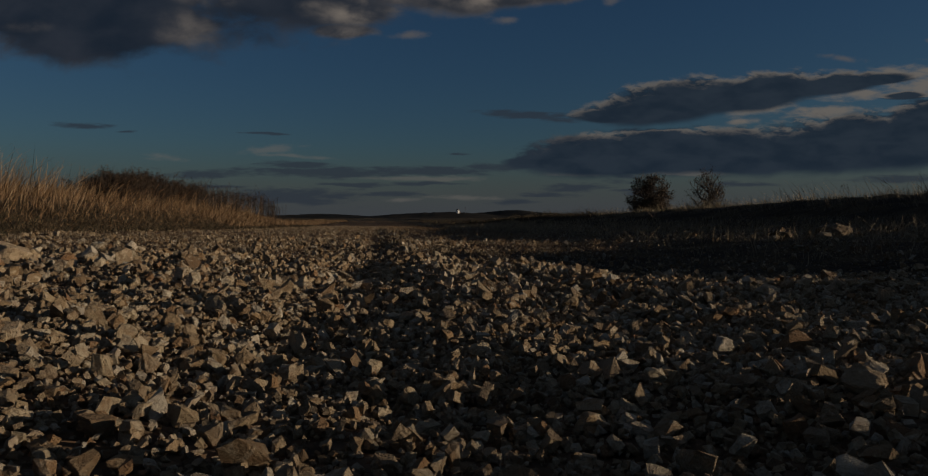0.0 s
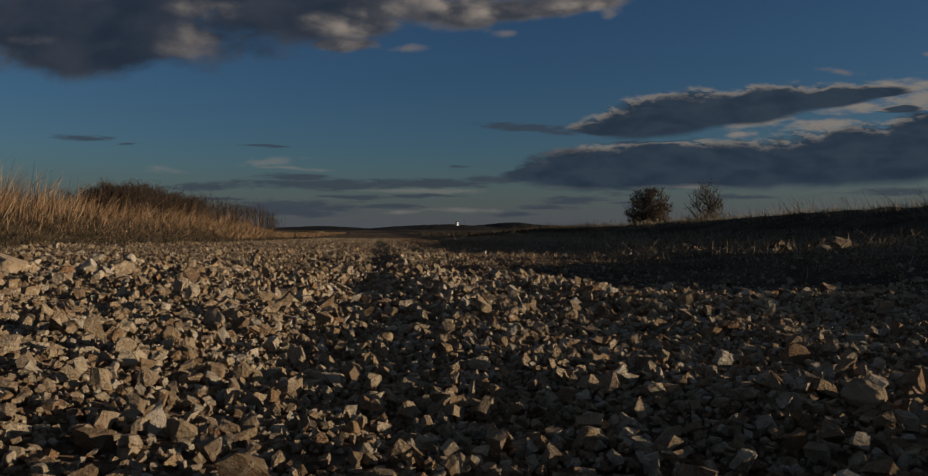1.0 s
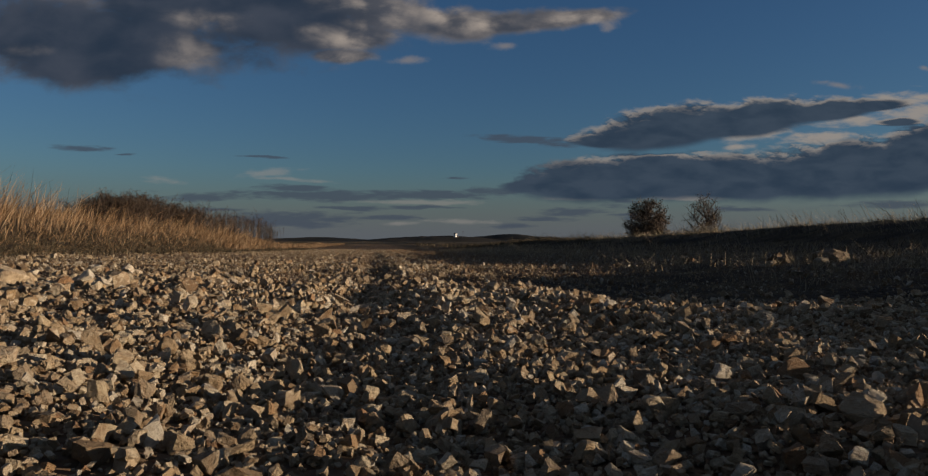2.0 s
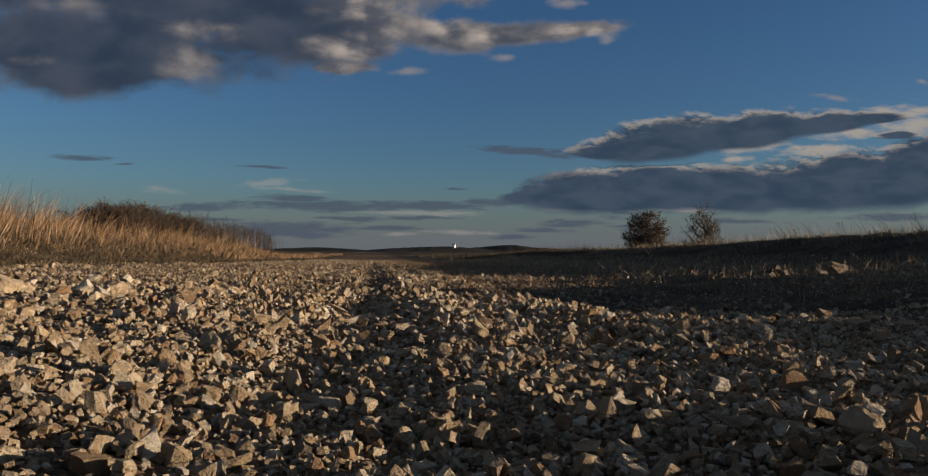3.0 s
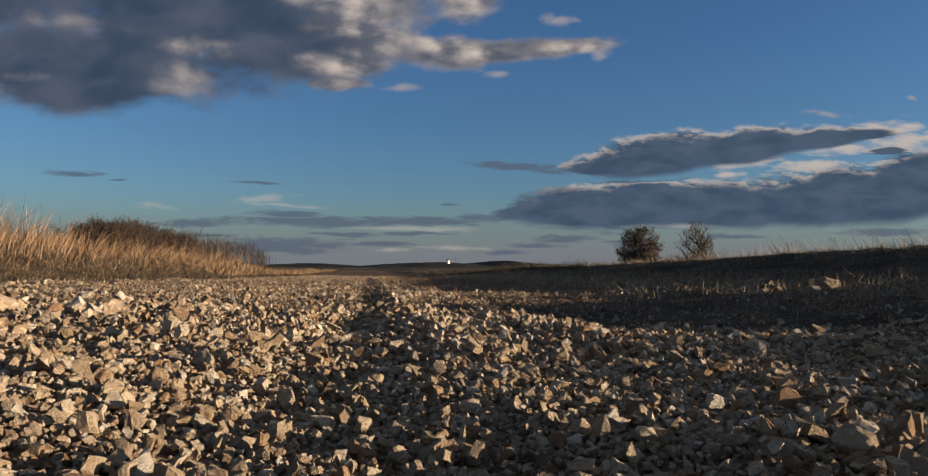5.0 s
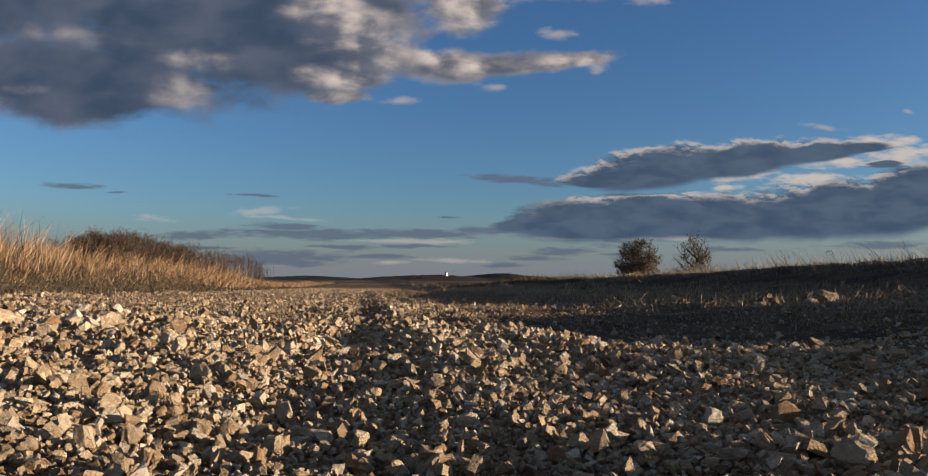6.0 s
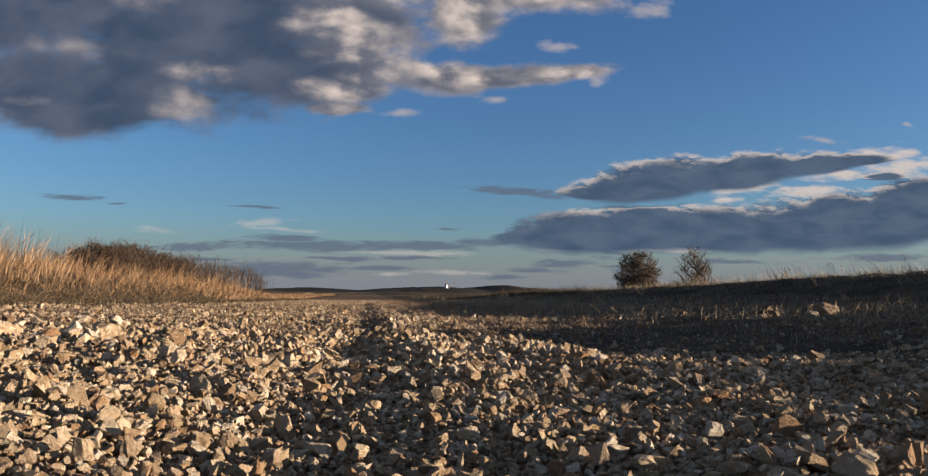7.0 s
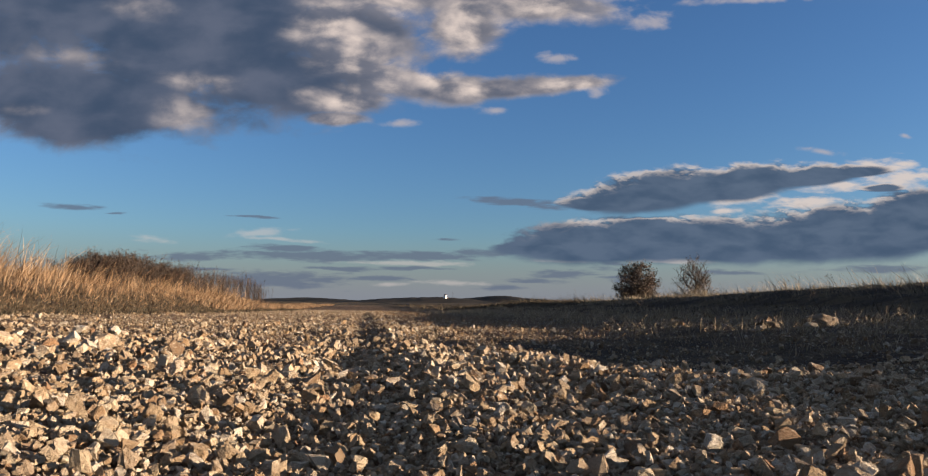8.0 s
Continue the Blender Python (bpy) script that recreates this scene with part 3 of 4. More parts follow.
bank_grass(34000, 0.30, 0.84, (0.20, -0.05), 0.28, 0)
bank_grass(26000, 0.30, 0.80, (0.38, -0.10), 0.36, 12)
bank_grass(16000, 0.25, 0.56, (-0.20, 0.05), 0.45, 28)
x, y, s, l = scatter(420, -10, -6.8, 6, 45, 1.4)
blades("grass_stalk", x, y, rng.uniform(0.7, 1.15, len(x)), 0.004 + 0.0002 * l, (0.12, 0), 0.10, STRAW, "thin tall dead grass stalks standing out of the bank")
# short turf along its foot
x, y, s, l = scatter(42000, -7.2, -3.9, 3, 55, 1.5)
keep = rng.uniform(size=len(x)) < smoothstep(-s + 0.7 * waves(x, y, 1.1, 40), 4.3, 5.4)
x, y, s, l = x[keep], y[keep], s[keep], l[keep]
blades("short_grass", x, y, rng.uniform(0.04, 0.17, len(x)), 0.006 + 0.0003 * l, (0.05, 0), 0.6, TURF, "short matted dark turf at the road edge")
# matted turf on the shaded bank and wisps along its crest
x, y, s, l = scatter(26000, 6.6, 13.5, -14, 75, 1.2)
# Turf is shorter over the unseen gap that lets sun through.
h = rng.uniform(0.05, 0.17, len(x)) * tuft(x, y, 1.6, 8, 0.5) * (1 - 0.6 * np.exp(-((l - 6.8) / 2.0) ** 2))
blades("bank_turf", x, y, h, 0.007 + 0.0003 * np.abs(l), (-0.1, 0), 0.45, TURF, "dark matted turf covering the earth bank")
x, y, s, l = scatter(26000, 9.0, 12.8, -6, 80, 1.1)
# Wisps are left out over that gap so sun reaches the verge.
keep = np.abs(l - 6.8) > 2.8
x, y, s, l = x[keep], y[keep], s[keep], l[keep]
h = rng.uniform(0.10, 0.40, len(x)) * tuft(x, y, 2.3, 16, 0.2) * np.where(rng.uniform(size=len(x)) < 0.12, 1.7, 1.0)
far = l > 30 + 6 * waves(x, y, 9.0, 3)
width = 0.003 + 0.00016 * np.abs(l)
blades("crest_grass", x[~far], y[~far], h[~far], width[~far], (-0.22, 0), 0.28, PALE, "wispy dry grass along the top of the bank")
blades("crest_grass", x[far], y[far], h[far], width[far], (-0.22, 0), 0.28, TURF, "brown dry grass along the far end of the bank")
# tall thin seed stalks standing over the crest
x, y, s, l = scatter(420, 9.7, 11.2, 11, 24)
keep = rng.uniform(size=len(x)) < tuft(x, y, 1.6, 12, 0.1)
x, y = x[keep], y[keep]
blades("crest_grass", x, y, rng.uniform(0.18, 0.55, len(x)), rng.uniform(0.0035, 0.007, len(x)), (-0.40, 0.0), 0.22, PALE, "thin dry grass stalks along the crest of the bank")
# fallen straw and litter along the foot of the left bank
x, y, s, l = scatter(7000, -6.6, -4.4, 4, 40, 1.5)
keep = rng.uniform(size=len(x)) < smoothstep(-s + 0.6 * waves(x, y, 0.9, 36), 4.6, 5.6)
x, y, s, l = x[keep], y[keep], s[keep], l[keep]
blades("straw_litter", x, y, rng.uniform(0.04, 0.10, len(x)), 0.005 + 0.0003 * l, (0.4, -0.2), 1.7, STRAW, "fallen straw and dead stalks lying at the road edge", -0.01)
# thin strips of dry grass between the far wheel tracks
x, y, s, l = scatter(9000, 0.75, 3.6, 7.5, 60, 1.2)
keep = (rng.uniform(size=len(x)) < np.exp(-((s - 1.05) / 0.22) ** 2) + np.exp(-((s - 2.3) / 0.6) ** 2)) & (waves(x, y, 0.9, 12) > -0.35)
x, y, s, l = x[keep], y[keep], s[keep], l[keep]
blades("verge_grass", x, y, rng.uniform(0.03, 0.12, len(x)), 0.003 + 0.0003 * l, (0.1, 0), 0.5, STRAW, "thin strips of short dry grass between the wheel tracks")
# sparse tufts on the stony verge
x, y, s, l = scatter(24000, 2.6, 8.0, 5.0, 45, 1.2)
keep = (waves(x, y, 1.1, 24) > -0.1) & (rng.uniform(size=len(x)) < smoothstep(s, 2.6, 4.4))
x, y, s, l = x[keep], y[keep], s[keep], l[keep]
h = rng.uniform(0.04, 0.17, len(x)) * np.where(rng.uniform(size=len(x)) < 0.06, 1.9, 1.0)
blades("verge_grass", x, y, h, 0.0032 + 0.00025 * l, (0.0, 0), 0.4, PALE, "sparse dry tufts among the verge stones")
# the bank's dry grass running on low along the far road edge
x, y, s, l = scatter(14000, -9.0, -4.9, 30, 120, 1.2)
keep = rng.uniform(size=len(x)) < smoothstep(-s + 0.5 * waves(x, y, 2.5, 20), 5.0, 5.8)
x, y, s, l = x[keep], y[keep], s[keep], l[keep]
blades("dry_grass", x, y, rng.uniform(0.12, 0.42, len(x)), 0.008 + 0.0004 * l, (0.2, 0), 0.3, STRAW, "low straw-coloured grass along the far road edge")
# taller pale stalks among the verge stones
x, y, s, l = scatter(1500, 3.0, 7.4, 6.0, 16)
keep = waves(x, y, 0.8, 4) > 0.1
x, y = x[keep], y[keep]
blades("verge_grass", x, y, rng.uniform(0.08, 0.26, len(x)), rng.uniform(0.003, 0.006, len(x)), (-0.05, 0), 0.35, PALE, "thin pale dry stalks among the verge stones")
# dry field grass beyond the banks
x, y, s, l = scatter(9000, -30, 34, 40, 130, 1.2)
keep = (s < -5.5) | (s > 5)
x, y, s, l = x[keep], y[keep], s[keep], l[keep]
blades("field_grass", x, y, rng.uniform(0.15, 0.4, len(x)), 0.02 + 0.0003 * l, (0.1, 0), 0.3, TURF, "pale dry grass over the fields beyond the road")


class Limbs:
    """Gathers tapered tubes into one mesh."""

    def __init__(self):
        self.verts, self.faces = [], []

    def tube(self, points, r0, r1, sides=5):
        first = len(self.verts)
        last = len(points) - 1
        for i, q in enumerate(points):
            way = (points[min(i + 1, last)] - points[max(i - 1, 0)]).normalized()
            a = way.orthogonal().normalized()
            b = way.cross(a)
            r = r0 + (r1 - r0) * i / last
            for k in range(sides):
                t = 2 * math.pi * k / sides
                self.verts.append(q + (a * math.cos(t) + b * math.sin(t)) * r)
        for i in range(last):
            for k in range(sides):
                j = (k + 1) % sides
                o = first + i * sides
                self.faces.append((o + k, o + j, o + sides + j, o + sides + k))

    def make(self, name, mat, parent):
        return mesh_object(name, np.array([tuple(v) for v in self.verts]), np.array(self.faces), mat, parent, smooth=True)


def leaf_cloud(name, centres, size, per, spread, mat, parent):
    """Small bent leaves round the twig ends."""
    c = np.repeat(np.array(centres), per, 0)
    m = len(c)
    c = c + rng.normal(size=(m, 3)) * spread
    a = rng.normal(size=(m, 3))
    a /= np.linalg.norm(a, axis=1)[:, None]
    b = np.cross(a, rng.normal(size=(m, 3)))
    b /= np.linalg.norm(b, axis=1)[:, None]
    nrm = np.cross(a, b)
    z = (size * rng.uniform(0.6, 1.3, m))[:, None]
    verts = np.stack([c - a * z, c - b * z * 0.5 + nrm * z * 0.2, c + a * z, c + b * z * 0.5 + nrm * z * 0.2], 1).reshape(-1, 3)
    o = (np.arange(m) * 4)[:, None, None]
    faces = (o + np.array([(0, 1, 2), (0, 2, 3)])[None]).reshape(-1, 3)
    return tagged(mesh_object(name, verts, faces, mat, parent), kind="stuff")


def tree(name, label, height, width, leaves, seed, droop):
    r = random.Random(seed)
    top = new(name)
    wood, ends = Limbs(), []

    def grow(at, way, length, radius, level):
        pts, q, w = [at], at.copy(), way.normalized()
        steps = 5 if level < 2 else 3
        for _ in range(steps):
            w = (w + Vector((r.gauss(0, 0.16), r.gauss(0, 0.16), r.gauss(0.05, 0.10)))).normalized()
            q = q + w * length / steps
            pts.append(q.copy())
        wood.tube(pts, radius, radius * 0.45, 6 if level < 2 else 4)
        if level >= 3:
            ends.extend(tuple(p) for p in pts[1:])
            return
        for i in range((7, 6, 5)[level]):
            k = r.uniform(0.25, 1.0)
            base = pts[min(int(k * steps), steps - 1)].lerp(pts[min(int(k * steps) + 1, steps)], r.random())
            turn = r.uniform(0, 2 * math.pi)
            out = Vector((math.cos(turn), math.sin(turn), r.uniform(-0.1 - droop, 0.75)))
            grow(base, (out + w * 0.55).normalized(), length * r.uniform(0.45, 0.72), radius * 0.45, level + 1)

    lo = height * 0.55
    grow(Vector((0, 0, -0.2)), Vector((0.02, 0, 1)), lo, height * 0.028, 0)
    for i in range(6):
        turn = i * 1.05 + r.uniform(-0.3, 0.3)
        grow(Vector((0, 0, height * r.uniform(0.16, 0.5))), Vector((math.cos(turn), math.sin(turn), r.uniform(0.15, 0.9))), width * 0.42, height * 0.014, 1)
    for i in range(7):
        turn = i * 0.9 + r.uniform(-0.3, 0.3)
        grow(Vector((0, 0, height * r.uniform(0.10, 0.22))), Vector((math.cos(turn), math.sin(turn), r.uniform(0.0, 0.35))), width * 0.40, height * 0.012, 1)
    ends = np.array(ends)
    # bring the crown to its height and width, in a rounded, uneven outline
    grown = np.array([width / 2 / np.quantile(np.abs(ends[:, 0]), 0.97), width / 2 / np.quantile(np.abs(ends[:, 1]), 0.97), height / np.quantile(ends[:, 2], 0.985)])
    ends = ends * grown
    ends[:, :2] *= 1.15 - 0.55 * np.clip(ends[:, 2:] / height, 0, 1.1)
    taper = lambda z: 1.15 - 0.55 * min(max(z / height, 0), 1.1)
    wood.verts = [Vector((v.x * grown[0] * taper(v.z * grown[2]), v.y * grown[1] * taper(v.z * grown[2]), v.z * grown[2])) for v in wood.verts]
    wood.make("trunk", BARK, top)
    q = (np.hypot(ends[:, 0], ends[:, 1]) / (width * 0.53)) ** 2 + ((ends[:, 2] - height * 0.36) / (height * 0.66)) ** 2
    ends = ends[q < 1.05 + 0.25 * waves(ends[:, 0], ends[:, 2], 1.1, 5)]
    if leaves:
        leaf_cloud("crown", ends, leaves[0], leaves[1], leaves[2], LEAF, top)
    return tagged(top, label, "tree")


def stand(ob, x, y, sink=0.03, turn=0.0):
    ob.matrix_basis = pose(x, y, float(ground_z(x, y)) - sink, 0, 0, turn)
    return ob


stand(tree("oak_tree", "round-crowned oak holding its brown autumn leaves", 6.1, 5.9, (0.095, 7, 0.16), 3, 0.35), 21.4, 85.0, 0.75)
stand(tree("bare_tree", "half-bare tree with sparse brown leaves behind the bank", 6.6, 5.4, (0.085, 1, 0.16), 14, 0.0), 28.9, 88.0, 0.75)


def bush(name, label, width, height, stems, leafy, seed, upright=False):
    """A twiggy bush: stems fan out from the base, with side twigs."""
    r = random.Random(seed)
    top = new(name)
    wood, ends = Limbs(), []
    for _ in range(stems):
        turn, lean = r.uniform(0, 2 * math.pi), r.uniform(0.0, 0.25 if upright else 1.0)
        at = Vector((r.gauss(0, width * (0.25 if upright else 0.16)), r.gauss(0, width * 0.12), -0.05))
        tip = Vector((at.x + math.cos(turn) * lean * width * 0.45, at.y + math.sin(turn) * lean * width * 0.4, height * math.sqrt(max(0.05, 1 - lean * lean * 0.85)) * r.uniform(0.7, 1.02)))
        pts = [at.lerp(tip, k / 4) + Vector((r.gauss(0, 0.02), r.gauss(0, 0.02), 0.1 * height * math.sin(math.pi * k / 4))) for k in range(5)]
        wood.tube(pts, 0.016 if upright else 0.012, 0.006, 3)
        for _ in range(5 if not upright else 3):
            k = r.uniform(1.5, 4)
            base = pts[int(k)] if k >= 4 else pts[int(k)].lerp(pts[int(k) + 1], k % 1)
            side = base + Vector((r.gauss(0, 0.12), r.gauss(0, 0.12), abs(r.gauss(0.10, 0.08)))) * (height / 0.9)
            mid = base.lerp(side, 0.5) + Vector((r.gauss(0, 0.015), r.gauss(0, 0.015), 0.015))
            wood.tube([base, mid, side], 0.008, 0.004, 3)
            ends += [tuple(mid), tuple(side)]
    tagged(wood.make("stem_tangle", TWIG, top), kind="stuff")
    if leafy:
        leaf_cloud("foliage", ends, 0.022, leafy, 0.05, TWIG, top)
    return tagged(top, label, "bush")


for x, y, w, h, stems, leafy, seed in ((-11.4, 24.0, 2.4, 1.0, 220, 3, 5), (-11.75, 27.0, 2.6, 1.15, 240, 3, 6), (-12.2, 31.5, 2.6, 1.05, 220, 3, 8)):
    stand(bush("bush", "dark leafless thorn bush rising above the dry grass", w, h, stems, leafy, seed), x, y, 0.02)
for i in range(13):
    across = -0.356 + 0.0085 * i
    y = 8.0 / -(across * TURN_C + TURN_S)
    stand(bush("shrub", "bare upright shrub on the far end of the bank", 1.4, 1.0 + 0.06 * i + rng.normal() * 0.18, 26, 0, 20 + i, True), across * y, y, 0.02)


def weed(height, seed):
    """A tall dead weed stalk with a few side twigs and seed heads."""
    r = random.Random(seed)
    top = new("weed_stalk")
    wood, ends = Limbs(), []
    pts = [Vector((r.gauss(0, 0.012) * k - 0.03 * k * k / 4, r.gauss(0, 0.01) * k, height * k / 5)) for k in range(6)]
    wood.tube(pts, 0.006, 0.002, 4)
    for k in (2, 3, 3, 4, 4):
        side = pts[k] + Vector((r.gauss(0, 0.07), r.gauss(0, 0.07), height * r.uniform(0.1, 0.2)))
        wood.tube([pts[k], pts[k].lerp(side, 0.5), side], 0.003, 0.0015, 3)
        ends.append(tuple(side))
    wood.make("stem", TWIG, top)
    leaf_cloud("seed_head", ends, 0.012, 6, 0.012, TWIG, top)
    return tagged(top, "thin dead weed stalk with dried seed heads", "weed", "weed stalks")


for i, (x, y, h) in enumerate(((-10.4, 24.0, 1.35), (-10.1, 24.1, 1.4), (-9.5, 24.2, 1.3), (5.6, 11.2, 0.5), (7.4, 16.2, 0.45), (8.6, 16.6, 0.30), (5.2, 11.8, 0.3), (3.4, 13.0, 0.35))):
    stand(weed(h, 40 + i), x, y, 0.01)


# ---------------------------------------------------------------- stones
def stone_points(seed, count=13, flat=0.7):
    """A broken stone of unit size: the hull of points on a squashed ball."""
    g = np.random.default_rng(seed)
    q = g.normal(size=(count, 3))
    q /= np.linalg.norm(q, axis=1)[:, None]
    if seed % 3:  # blocky
        q /= np.max(np.abs(q), axis=1)[:, None] ** 0.8
        q *= 0.85
    q *= g.uniform(0.72, 1.16, (count, 1))
    q *= np.array([0.5 * g.uniform(0.9, 1.35), 0.5 * g.uniform(0.6, 0.95), 0.5 * g.uniform(flat - 0.25, flat + 0.2)])
    bm = bmesh.new()
    for p in q:
        bm.verts.new(p)
    made = bmesh.ops.convex_hull(bm, input=bm.verts[:])
    drop = [v for v in bm.verts if not v.link_faces]
    bmesh.ops.delete(bm, geom=drop, context="VERTS")
    return bm


def to_arrays(bm):
    bm.verts.ensure_lookup_table()
    bm.verts.index_update()
    bmesh.ops.triangulate(bm, faces=bm.faces[:])
    v = np.array([tuple(q.co) for q in bm.verts])
    f = np.array([[q.index for q in face.verts] for face in bm.faces])
    bm.free()
    return v, f


def chipped_stone(seed, cuts=6):
    """A crushed stone of unit size: a skewed block, wedge or splinter with its corners and edges struck off flat."""
    g = random.Random(seed)
    bm = bmesh.new()
    bmesh.ops.create_cube(bm, size=1.0)
    skew = Matrix(((1, g.uniform(-0.45, 0.45), g.uniform(-0.45, 0.45)), (0, 1, g.uniform(-0.4, 0.4)), (0, 0, 1)))
    for v in bm.verts:
        v.co = skew @ v.co
    for _ in range(cuts):
        n = Vector((g.gauss(0, 1), g.gauss(0, 1), g.gauss(0, 1))).normalized()
        reach = max(v.co.dot(n) for v in bm.verts)
        bmesh.ops.bisect_plane(bm, geom=bm.verts[:] + bm.edges[:] + bm.faces[:], plane_co=n * reach * g.uniform(0.35, 0.8), plane_no=n, clear_outer=True)
        bmesh.ops.holes_fill(bm, edges=bm.edges[:], sides=0)
    bmesh.ops.remove_doubles(bm, verts=bm.verts[:], dist=0.03)
    long = (g.uniform(0.6, 0.98), g.uniform(0.42, 0.72), g.uniform(0.34, 0.66))
    for i in range(3):
        lo, hi = min(v.co[i] for v in bm.verts), max(v.co[i] for v in bm.verts)
        for v in bm.verts:
            v.co[i] = ((v.co[i] - lo) / (hi - lo) - 0.5) * long[i]
    bmesh.ops.recalc_face_normals(bm, faces=bm.faces[:])
    return bm


def rough_stone(bm, seed):
    """The same with pitted, uneven faces and nicked edges, for the larger pieces."""
    bmesh.ops.triangulate(bm, faces=bm.faces[:])
    bmesh.ops.subdivide_edges(bm, edges=[e for e in bm.edges if e.calc_length() > 0.22], cuts=1, use_grid_fill=True)
    bmesh.ops.triangulate(bm, faces=bm.faces[:])
    for v in bm.verts:
        v.co += Vector(noise.noise_vector(v.co * 2.6 + Vector((seed, 0, 0)))) * 0.028
        v.co += Vector(noise.noise_vector(v.co * 9.0 + Vector((0, seed, 0)))) * 0.022
    return bm


SHAPES = [to_arrays(chipped_stone(700 + i, 3 + i % 3)) for i in range(24)]
ROUGH = [to_arrays(rough_stone(chipped_stone(900 + i, 5 + i % 4) if i % 6 else stone_points(100 + i, 12), i)) for i in range(24)]
SHARDS = [to_arrays(stone_points(400 + i, 6 + i % 2)) for i in range(24)]
LARGE = 0.028


def turns(count, tilt):
    """Random turns, mostly about the upright."""
    a, b, c = rng.uniform(0, 2 * math.pi, count), rng.normal(0, tilt, count), rng.normal(0, tilt, count)
    ca, sa_, cb, sb, cc, sc = np.cos(a), np.sin(a), np.cos(b), np.sin(b), np.cos(c), np.sin(c)
    z = np.zeros(count)
    o = np.ones(count)
    rz = np.stack([ca, -sa_, z, sa_, ca, z, z, z, o], -1).reshape(-1, 3, 3)
    rx = np.stack([o, z, z, z, cb, -sb, z, sb, cb], -1).reshape(-1, 3, 3)
    ry = np.stack([cc, z, sc, z, o, z, -sc, z, cc], -1).reshape(-1, 3, 3)
    return rz @ rx @ ry


def gravel(name, label, x, y, size, lift=0.28, mat=STONE_FIELD):
    """Loose stones joined into one mesh, one island each."""
    z = ground_z(x, y) + lift * size * rng.uniform(0.3, 1.9, len(x))
    which = rng.integers(0, 24, len(x)) + np.where(size < 0.008 * np.abs(y), 0, 24)
    which = np.where((size > LARGE) & (y < 3.6) & (y > 0.5), which % 24 + 48, which)
    m = turns(len(x), 0.68)
    verts, faces, first = [], [], 0
    for i, (v, f) in enumerate(SHARDS + SHAPES + ROUGH):
        pick = np.nonzero(which == i)[0]
        if not len(pick):
            continue
        q = np.einsum("nij,vj->nvi", m[pick], v) * size[pick][:, None, None] + np.stack([x[pick], y[pick], z[pick]], -1)[:, None, :]
        verts.append(q.reshape(-1, 3))
        faces.append((f[None] + first + (np.arange(len(pick)) * len(v))[:, None, None]).reshape(-1, 3))
        first += len(pick) * len(v)
    ob = mesh_object(name, np.concatenate(verts), np.concatenate(faces), mat)
    return tagged(ob, label, "gravel", kind="stuff")


def stones_between(count, d0, d1, median, spread, cap, side=0.70, margin=0.3):
    """Places in a widening fan ahead, evenly by area, thinned off the road."""
    y = np.sqrt(rng.uniform(d0 * d0, d1 * d1, count))
    x = rng.uniform(-1, 1, count) * (side * y + margin)
    size = np.clip(np.exp(rng.normal(math.log(median), spread, count)), 0.006, cap)
    s, l = to_road(x, y)
    chance = smoothstep(s - 0.8 * waves(x, y, 1.1, 40), -5.5, -4.0) * (1 - 0.66 * smoothstep(s + 0.8 * waves(x, y, 1.4, 32), 2.6, 4.6)) * (1 - smoothstep(s, 7.0, 8.2))
    chance = chance * (1 - 0.6 * hollow(x, y)) * (1 - 0.35 * smoothstep(-s + 0.5 * waves(x, y, 1.3, 20), 0.8, 3.0) * smoothstep(l, 4.0, 6.0))
    keep = rng.uniform(size=count) < chance
    return x[keep], y[keep], size[keep]


for d0, d1, parts in (
    (0.55, 2.2, ((32000, 0.0100, 0.40, 0.021), (8200, 0.0180, 0.45, 0.044), (240, 0.042, 0.28, 0.070))),
    (2.2, 4.8, ((34000, 0.0135, 0.40, 0.030), (11000, 0.0235, 0.46, 0.064), (560, 0.050, 0.32, 0.100))),
    (4.8, 11.0, ((34000, 0.0165, 0.40, 0.040), (6000, 0.034, 0.40, 0.10))),
):
    got = [stones_between(c, d0, d1, m, sp, cap) for c, m, sp, cap in parts]
    gravel("gravel", "loose angular limestone gravel covering the track", *(np.concatenate([g[i] for g in got]) for i in range(3)), mat=STONE_FIELD if d0 < 4 else STONE_FAR)
x, y, s, l = scatter(30000, -5.9, 4.2, 10.5, 60, 1.35)
keep = rng.uniform(size=len(x)) < (1 - 0.6 * smoothstep(s, 1.5, 3.6)) * smoothstep(s - 0.8 * waves(x, y, 1.1, 40), -5.5, -4.2)
x, y, l = x[keep], y[keep], l[keep]
gravel("gravel", "loose angular limestone gravel covering the track", x, y, np.clip(np.exp(rng.normal(math.log(0.027), 0.42, len(x))), 0.014, 0.09), 0.2, STONE_FAR)
x, y = rng.uniform(-6, 3, 7000), rng.uniform(-5, 7, 7000)
keep = (np.abs(x) > 0.7 * y + 0.25) | (y < 0.55)
x, y = x[keep], y[keep]
gravel("gravel", "loose angular limestone gravel covering the track", x, y, np.clip(np.exp(rng.normal(math.log(0.036), 0.35, len(x))), 0.01, 0.08))


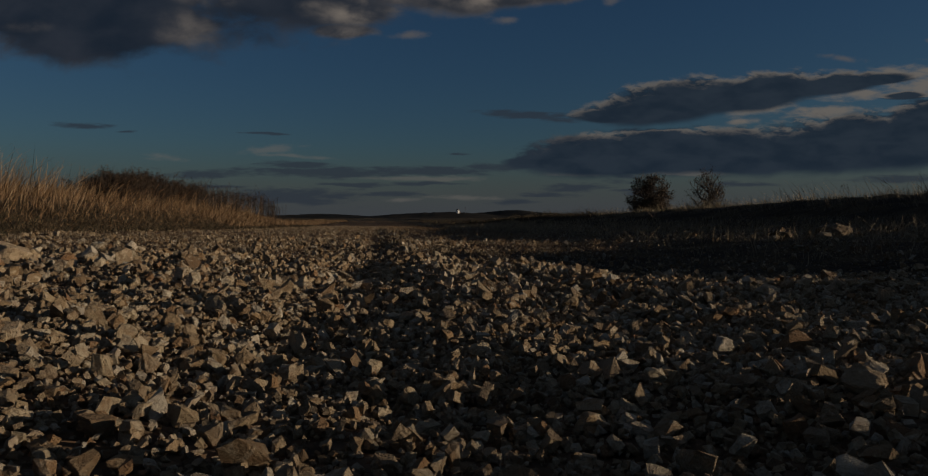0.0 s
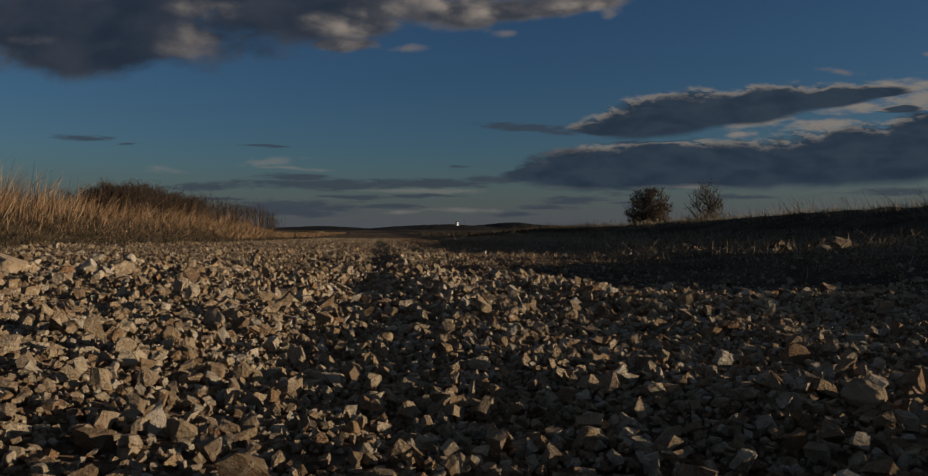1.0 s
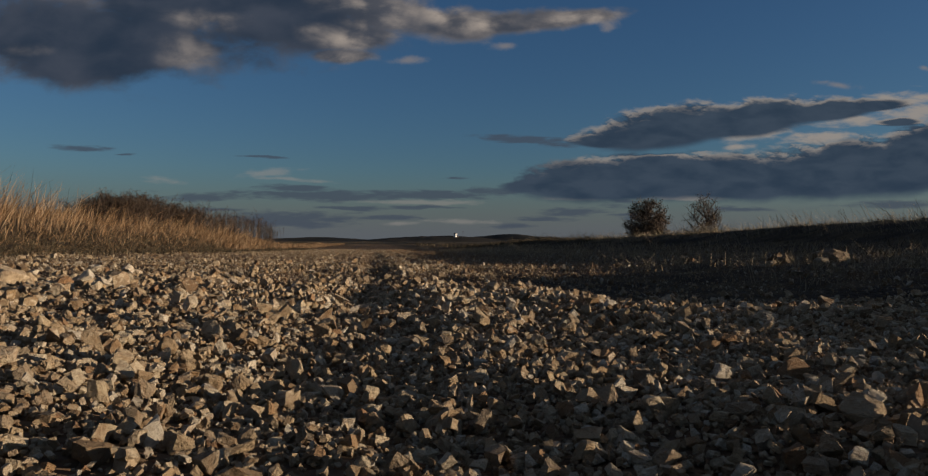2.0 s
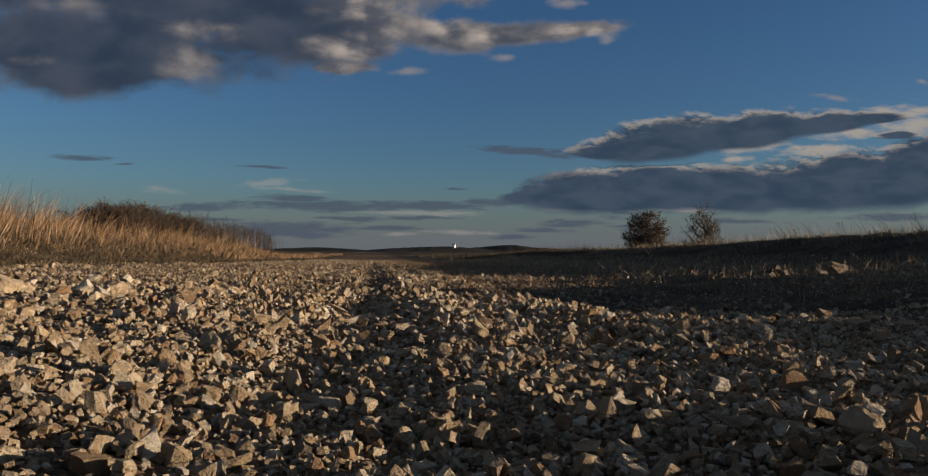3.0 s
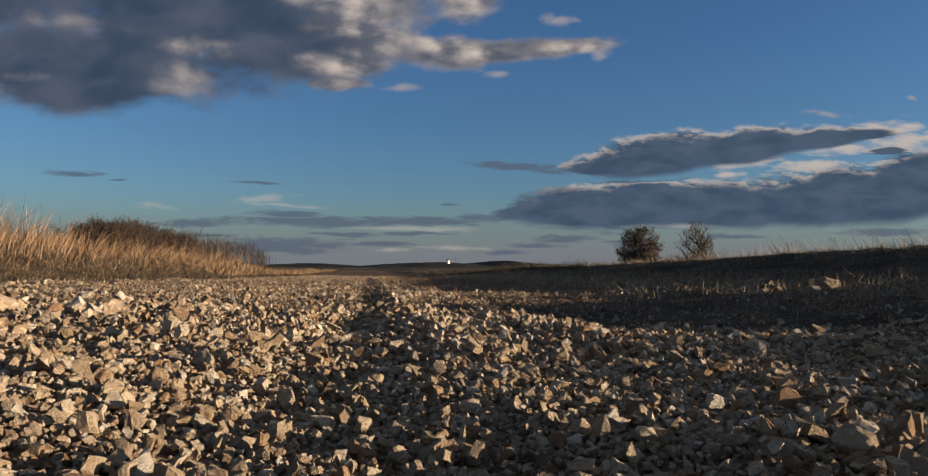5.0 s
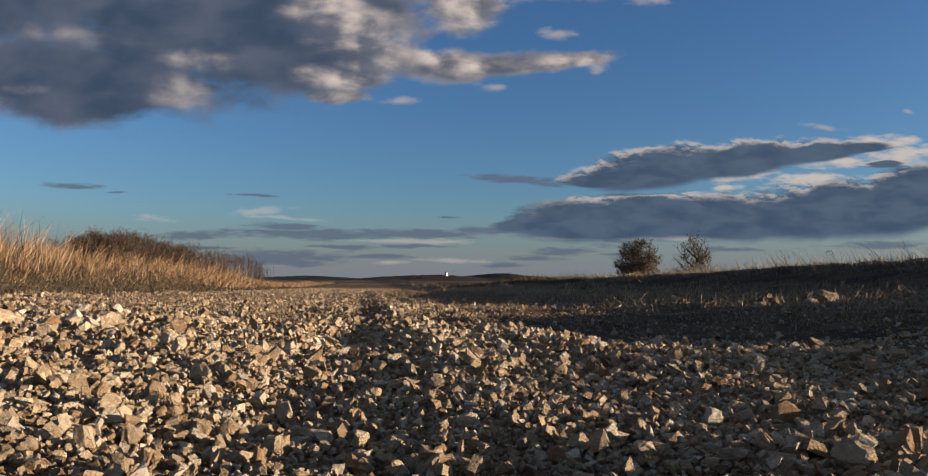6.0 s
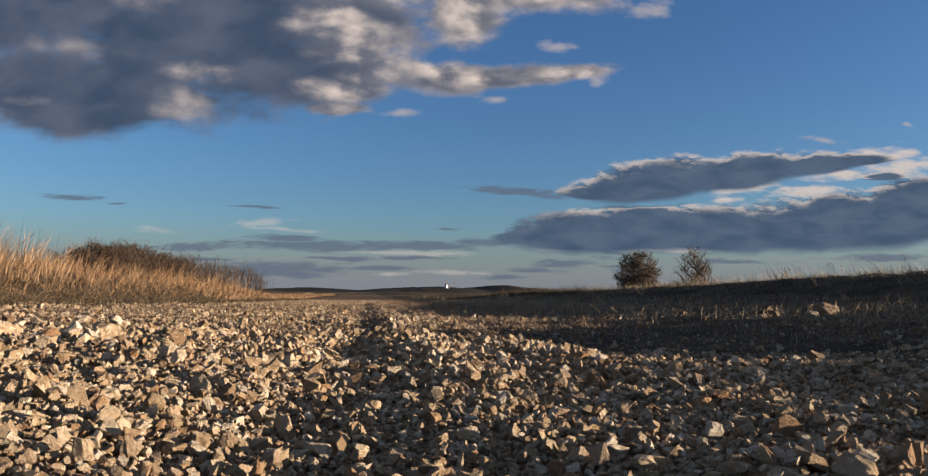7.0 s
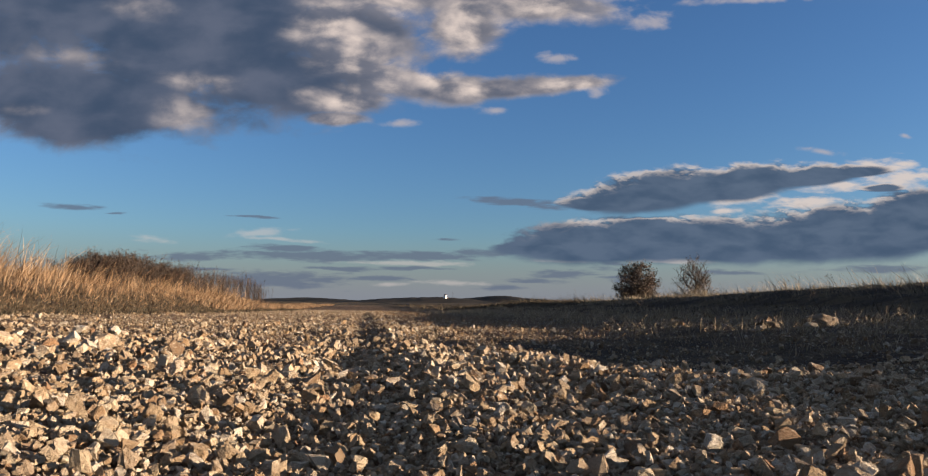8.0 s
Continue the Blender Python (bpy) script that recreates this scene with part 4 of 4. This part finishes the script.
def big_stone(name, label, w, d, h, seed, category="stone", count=18, mat=None):
    """A worn broken rock, w wide, d deep and h high, with chipped faces."""
    bm = stone_points(seed * 3, count, 0.9)
    lo = [min(v.co[i] for v in bm.verts) for i in range(3)]
    hi = [max(v.co[i] for v in bm.verts) for i in range(3)]
    for v in bm.verts:
        v.co = Vector([((v.co[i] - lo[i]) / (hi[i] - lo[i]) - (0.5 if i < 2 else 0)) * (w, d, h)[i] for i in range(3)])
    bmesh.ops.bevel(bm, geom=bm.edges[:], offset=0.022 * w, segments=1, affect="EDGES", clamp_overlap=True)
    bmesh.ops.triangulate(bm, faces=bm.faces[:])
    bmesh.ops.subdivide_edges(bm, edges=bm.edges[:], cuts=2, use_grid_fill=True)
    for v in bm.verts:
        v.co += Vector(noise.noise_vector(v.co * (5.0 / w) + Vector((seed, 0, 0)))) * 0.05 * w
        v.co += Vector(noise.noise_vector(v.co * (16.0 / w))) * 0.012 * w
    me = bpy.data.meshes.new(name)
    bm.to_mesh(me)
    bm.free()
    me.materials.append(mat or STONE)
    return tagged(new(name, me), label, category)


# Stones that stand out: x, y, width, height, turn
ROCKS = [
    (0.555, 1.02, 0.085, 0.060, 55), (0.50, 1.42, 0.055, 0.055, 75), (-0.62, 1.86, 0.085, 0.065, 140), (-0.62, 1.56, 0.062, 0.055, 10),
    (-0.84, 3.12, 0.050, 0.050, 60), (0.48, 2.86, 0.060, 0.062, 100), (0.31, 2.15, 0.065, 0.055, 30), (1.03, 2.52, 0.125, 0.060, 80),
    (0.035, 1.23, 0.030, 0.030, 45), (-0.285, 1.22, 0.050, 0.042, 15), (-0.27, 1.36, 0.070, 0.040, 95), (0.20, 1.92, 0.050, 0.052, 120),
    (0.29, 1.12, 0.045, 0.04, 33), (-0.60, 1.31, 0.062, 0.045, 77), (-0.43, 1.28, 0.055, 0.045, 160), (0.9, 2.82, 0.060, 0.06, 5),
    (-1.64, 5.85, 0.100, 0.105, 25), (-2.36, 5.35, 0.150, 0.085, 0), (-2.66, 5.40, 0.160, 0.085, 110),
]
for i, (x, y, w, h, turn) in enumerate(ROCKS):
    ob = big_stone("rock", "broken tan limestone rock lying in the gravel", 0.82 * w, 0.66 * w, 0.82 * h, 300 + i)
    stand(ob, x, y, 0.06 * h - 0.004, turn)
for x, y, w, h, turn, label in (
    (-2.05, 3.34, 0.19, 0.11, 30, "pale cream limestone rock lying in the gravel"),
    (4.5, 9.0, 0.56, 0.20, 20, "rounded grey boulder among the verge stones"),
    (3.77, 9.0, 0.31, 0.17, 70, "dark grey rock among the verge stones"),
    (3.2, 6.0, 0.16, 0.10, 40, "grey rock half sunk in the shaded verge"),
    (4.0, 8.2, 0.22, 0.12, 10, "grey rock half sunk in the shaded verge"),
):
    stand(big_stone("boulder" if w > 0.3 else "rock", label, w, w * 0.75, h, int(1000 * w + turn), count=40 if w > 0.25 else 18, mat=SHADED_STONE if "grey" in label else CREAM), x, y, -0.005 if "cream" in label else 0.28 * h, turn)

# loose rubble along the verge
for i in range(34):
    x, y = from_road(rng.uniform(3.6, 7.0), rng.uniform(6.0, 15.0))
    w = rng.uniform(0.07, 0.20)
    ob = big_stone("rock", "small dark grey rock on the grassy verge", w, w * rng.uniform(0.6, 0.9), w * rng.uniform(0.45, 0.75), 500 + i, count=14, mat=SHADED_STONE)
    stand(tagged(ob, group="verge rocks"), x, y, 0.2 * w, rng.uniform(0, 360))

# the nearest stones, each one apart, on shared meshes
STONE_MESHES = []
for v, f in ROUGH[:16]:
    me = bpy.data.meshes.new("stone")
    me.from_pydata(v.tolist(), [], f.tolist())
    me.materials.append(STONE)
    STONE_MESHES.append(me)
y = np.sqrt(rng.uniform(0.7 ** 2, 2.0 ** 2, 290))
x = rng.uniform(-1, 1, 290) * (0.64 * y + 0.1)
size = np.clip(np.exp(rng.normal(math.log(0.029), 0.34, 290)), 0.017, 0.062)
z = ground_z(x, y) + 0.36 * size
for i in range(290):
    ob = new("stone", STONE_MESHES[i % 16])
    ob.parent = ground
    ob.matrix_basis = pose(x[i], y[i], z[i], rng.normal() * 40, rng.normal() * 40, rng.uniform(0, 360)) @ Matrix.Scale(size[i], 4)
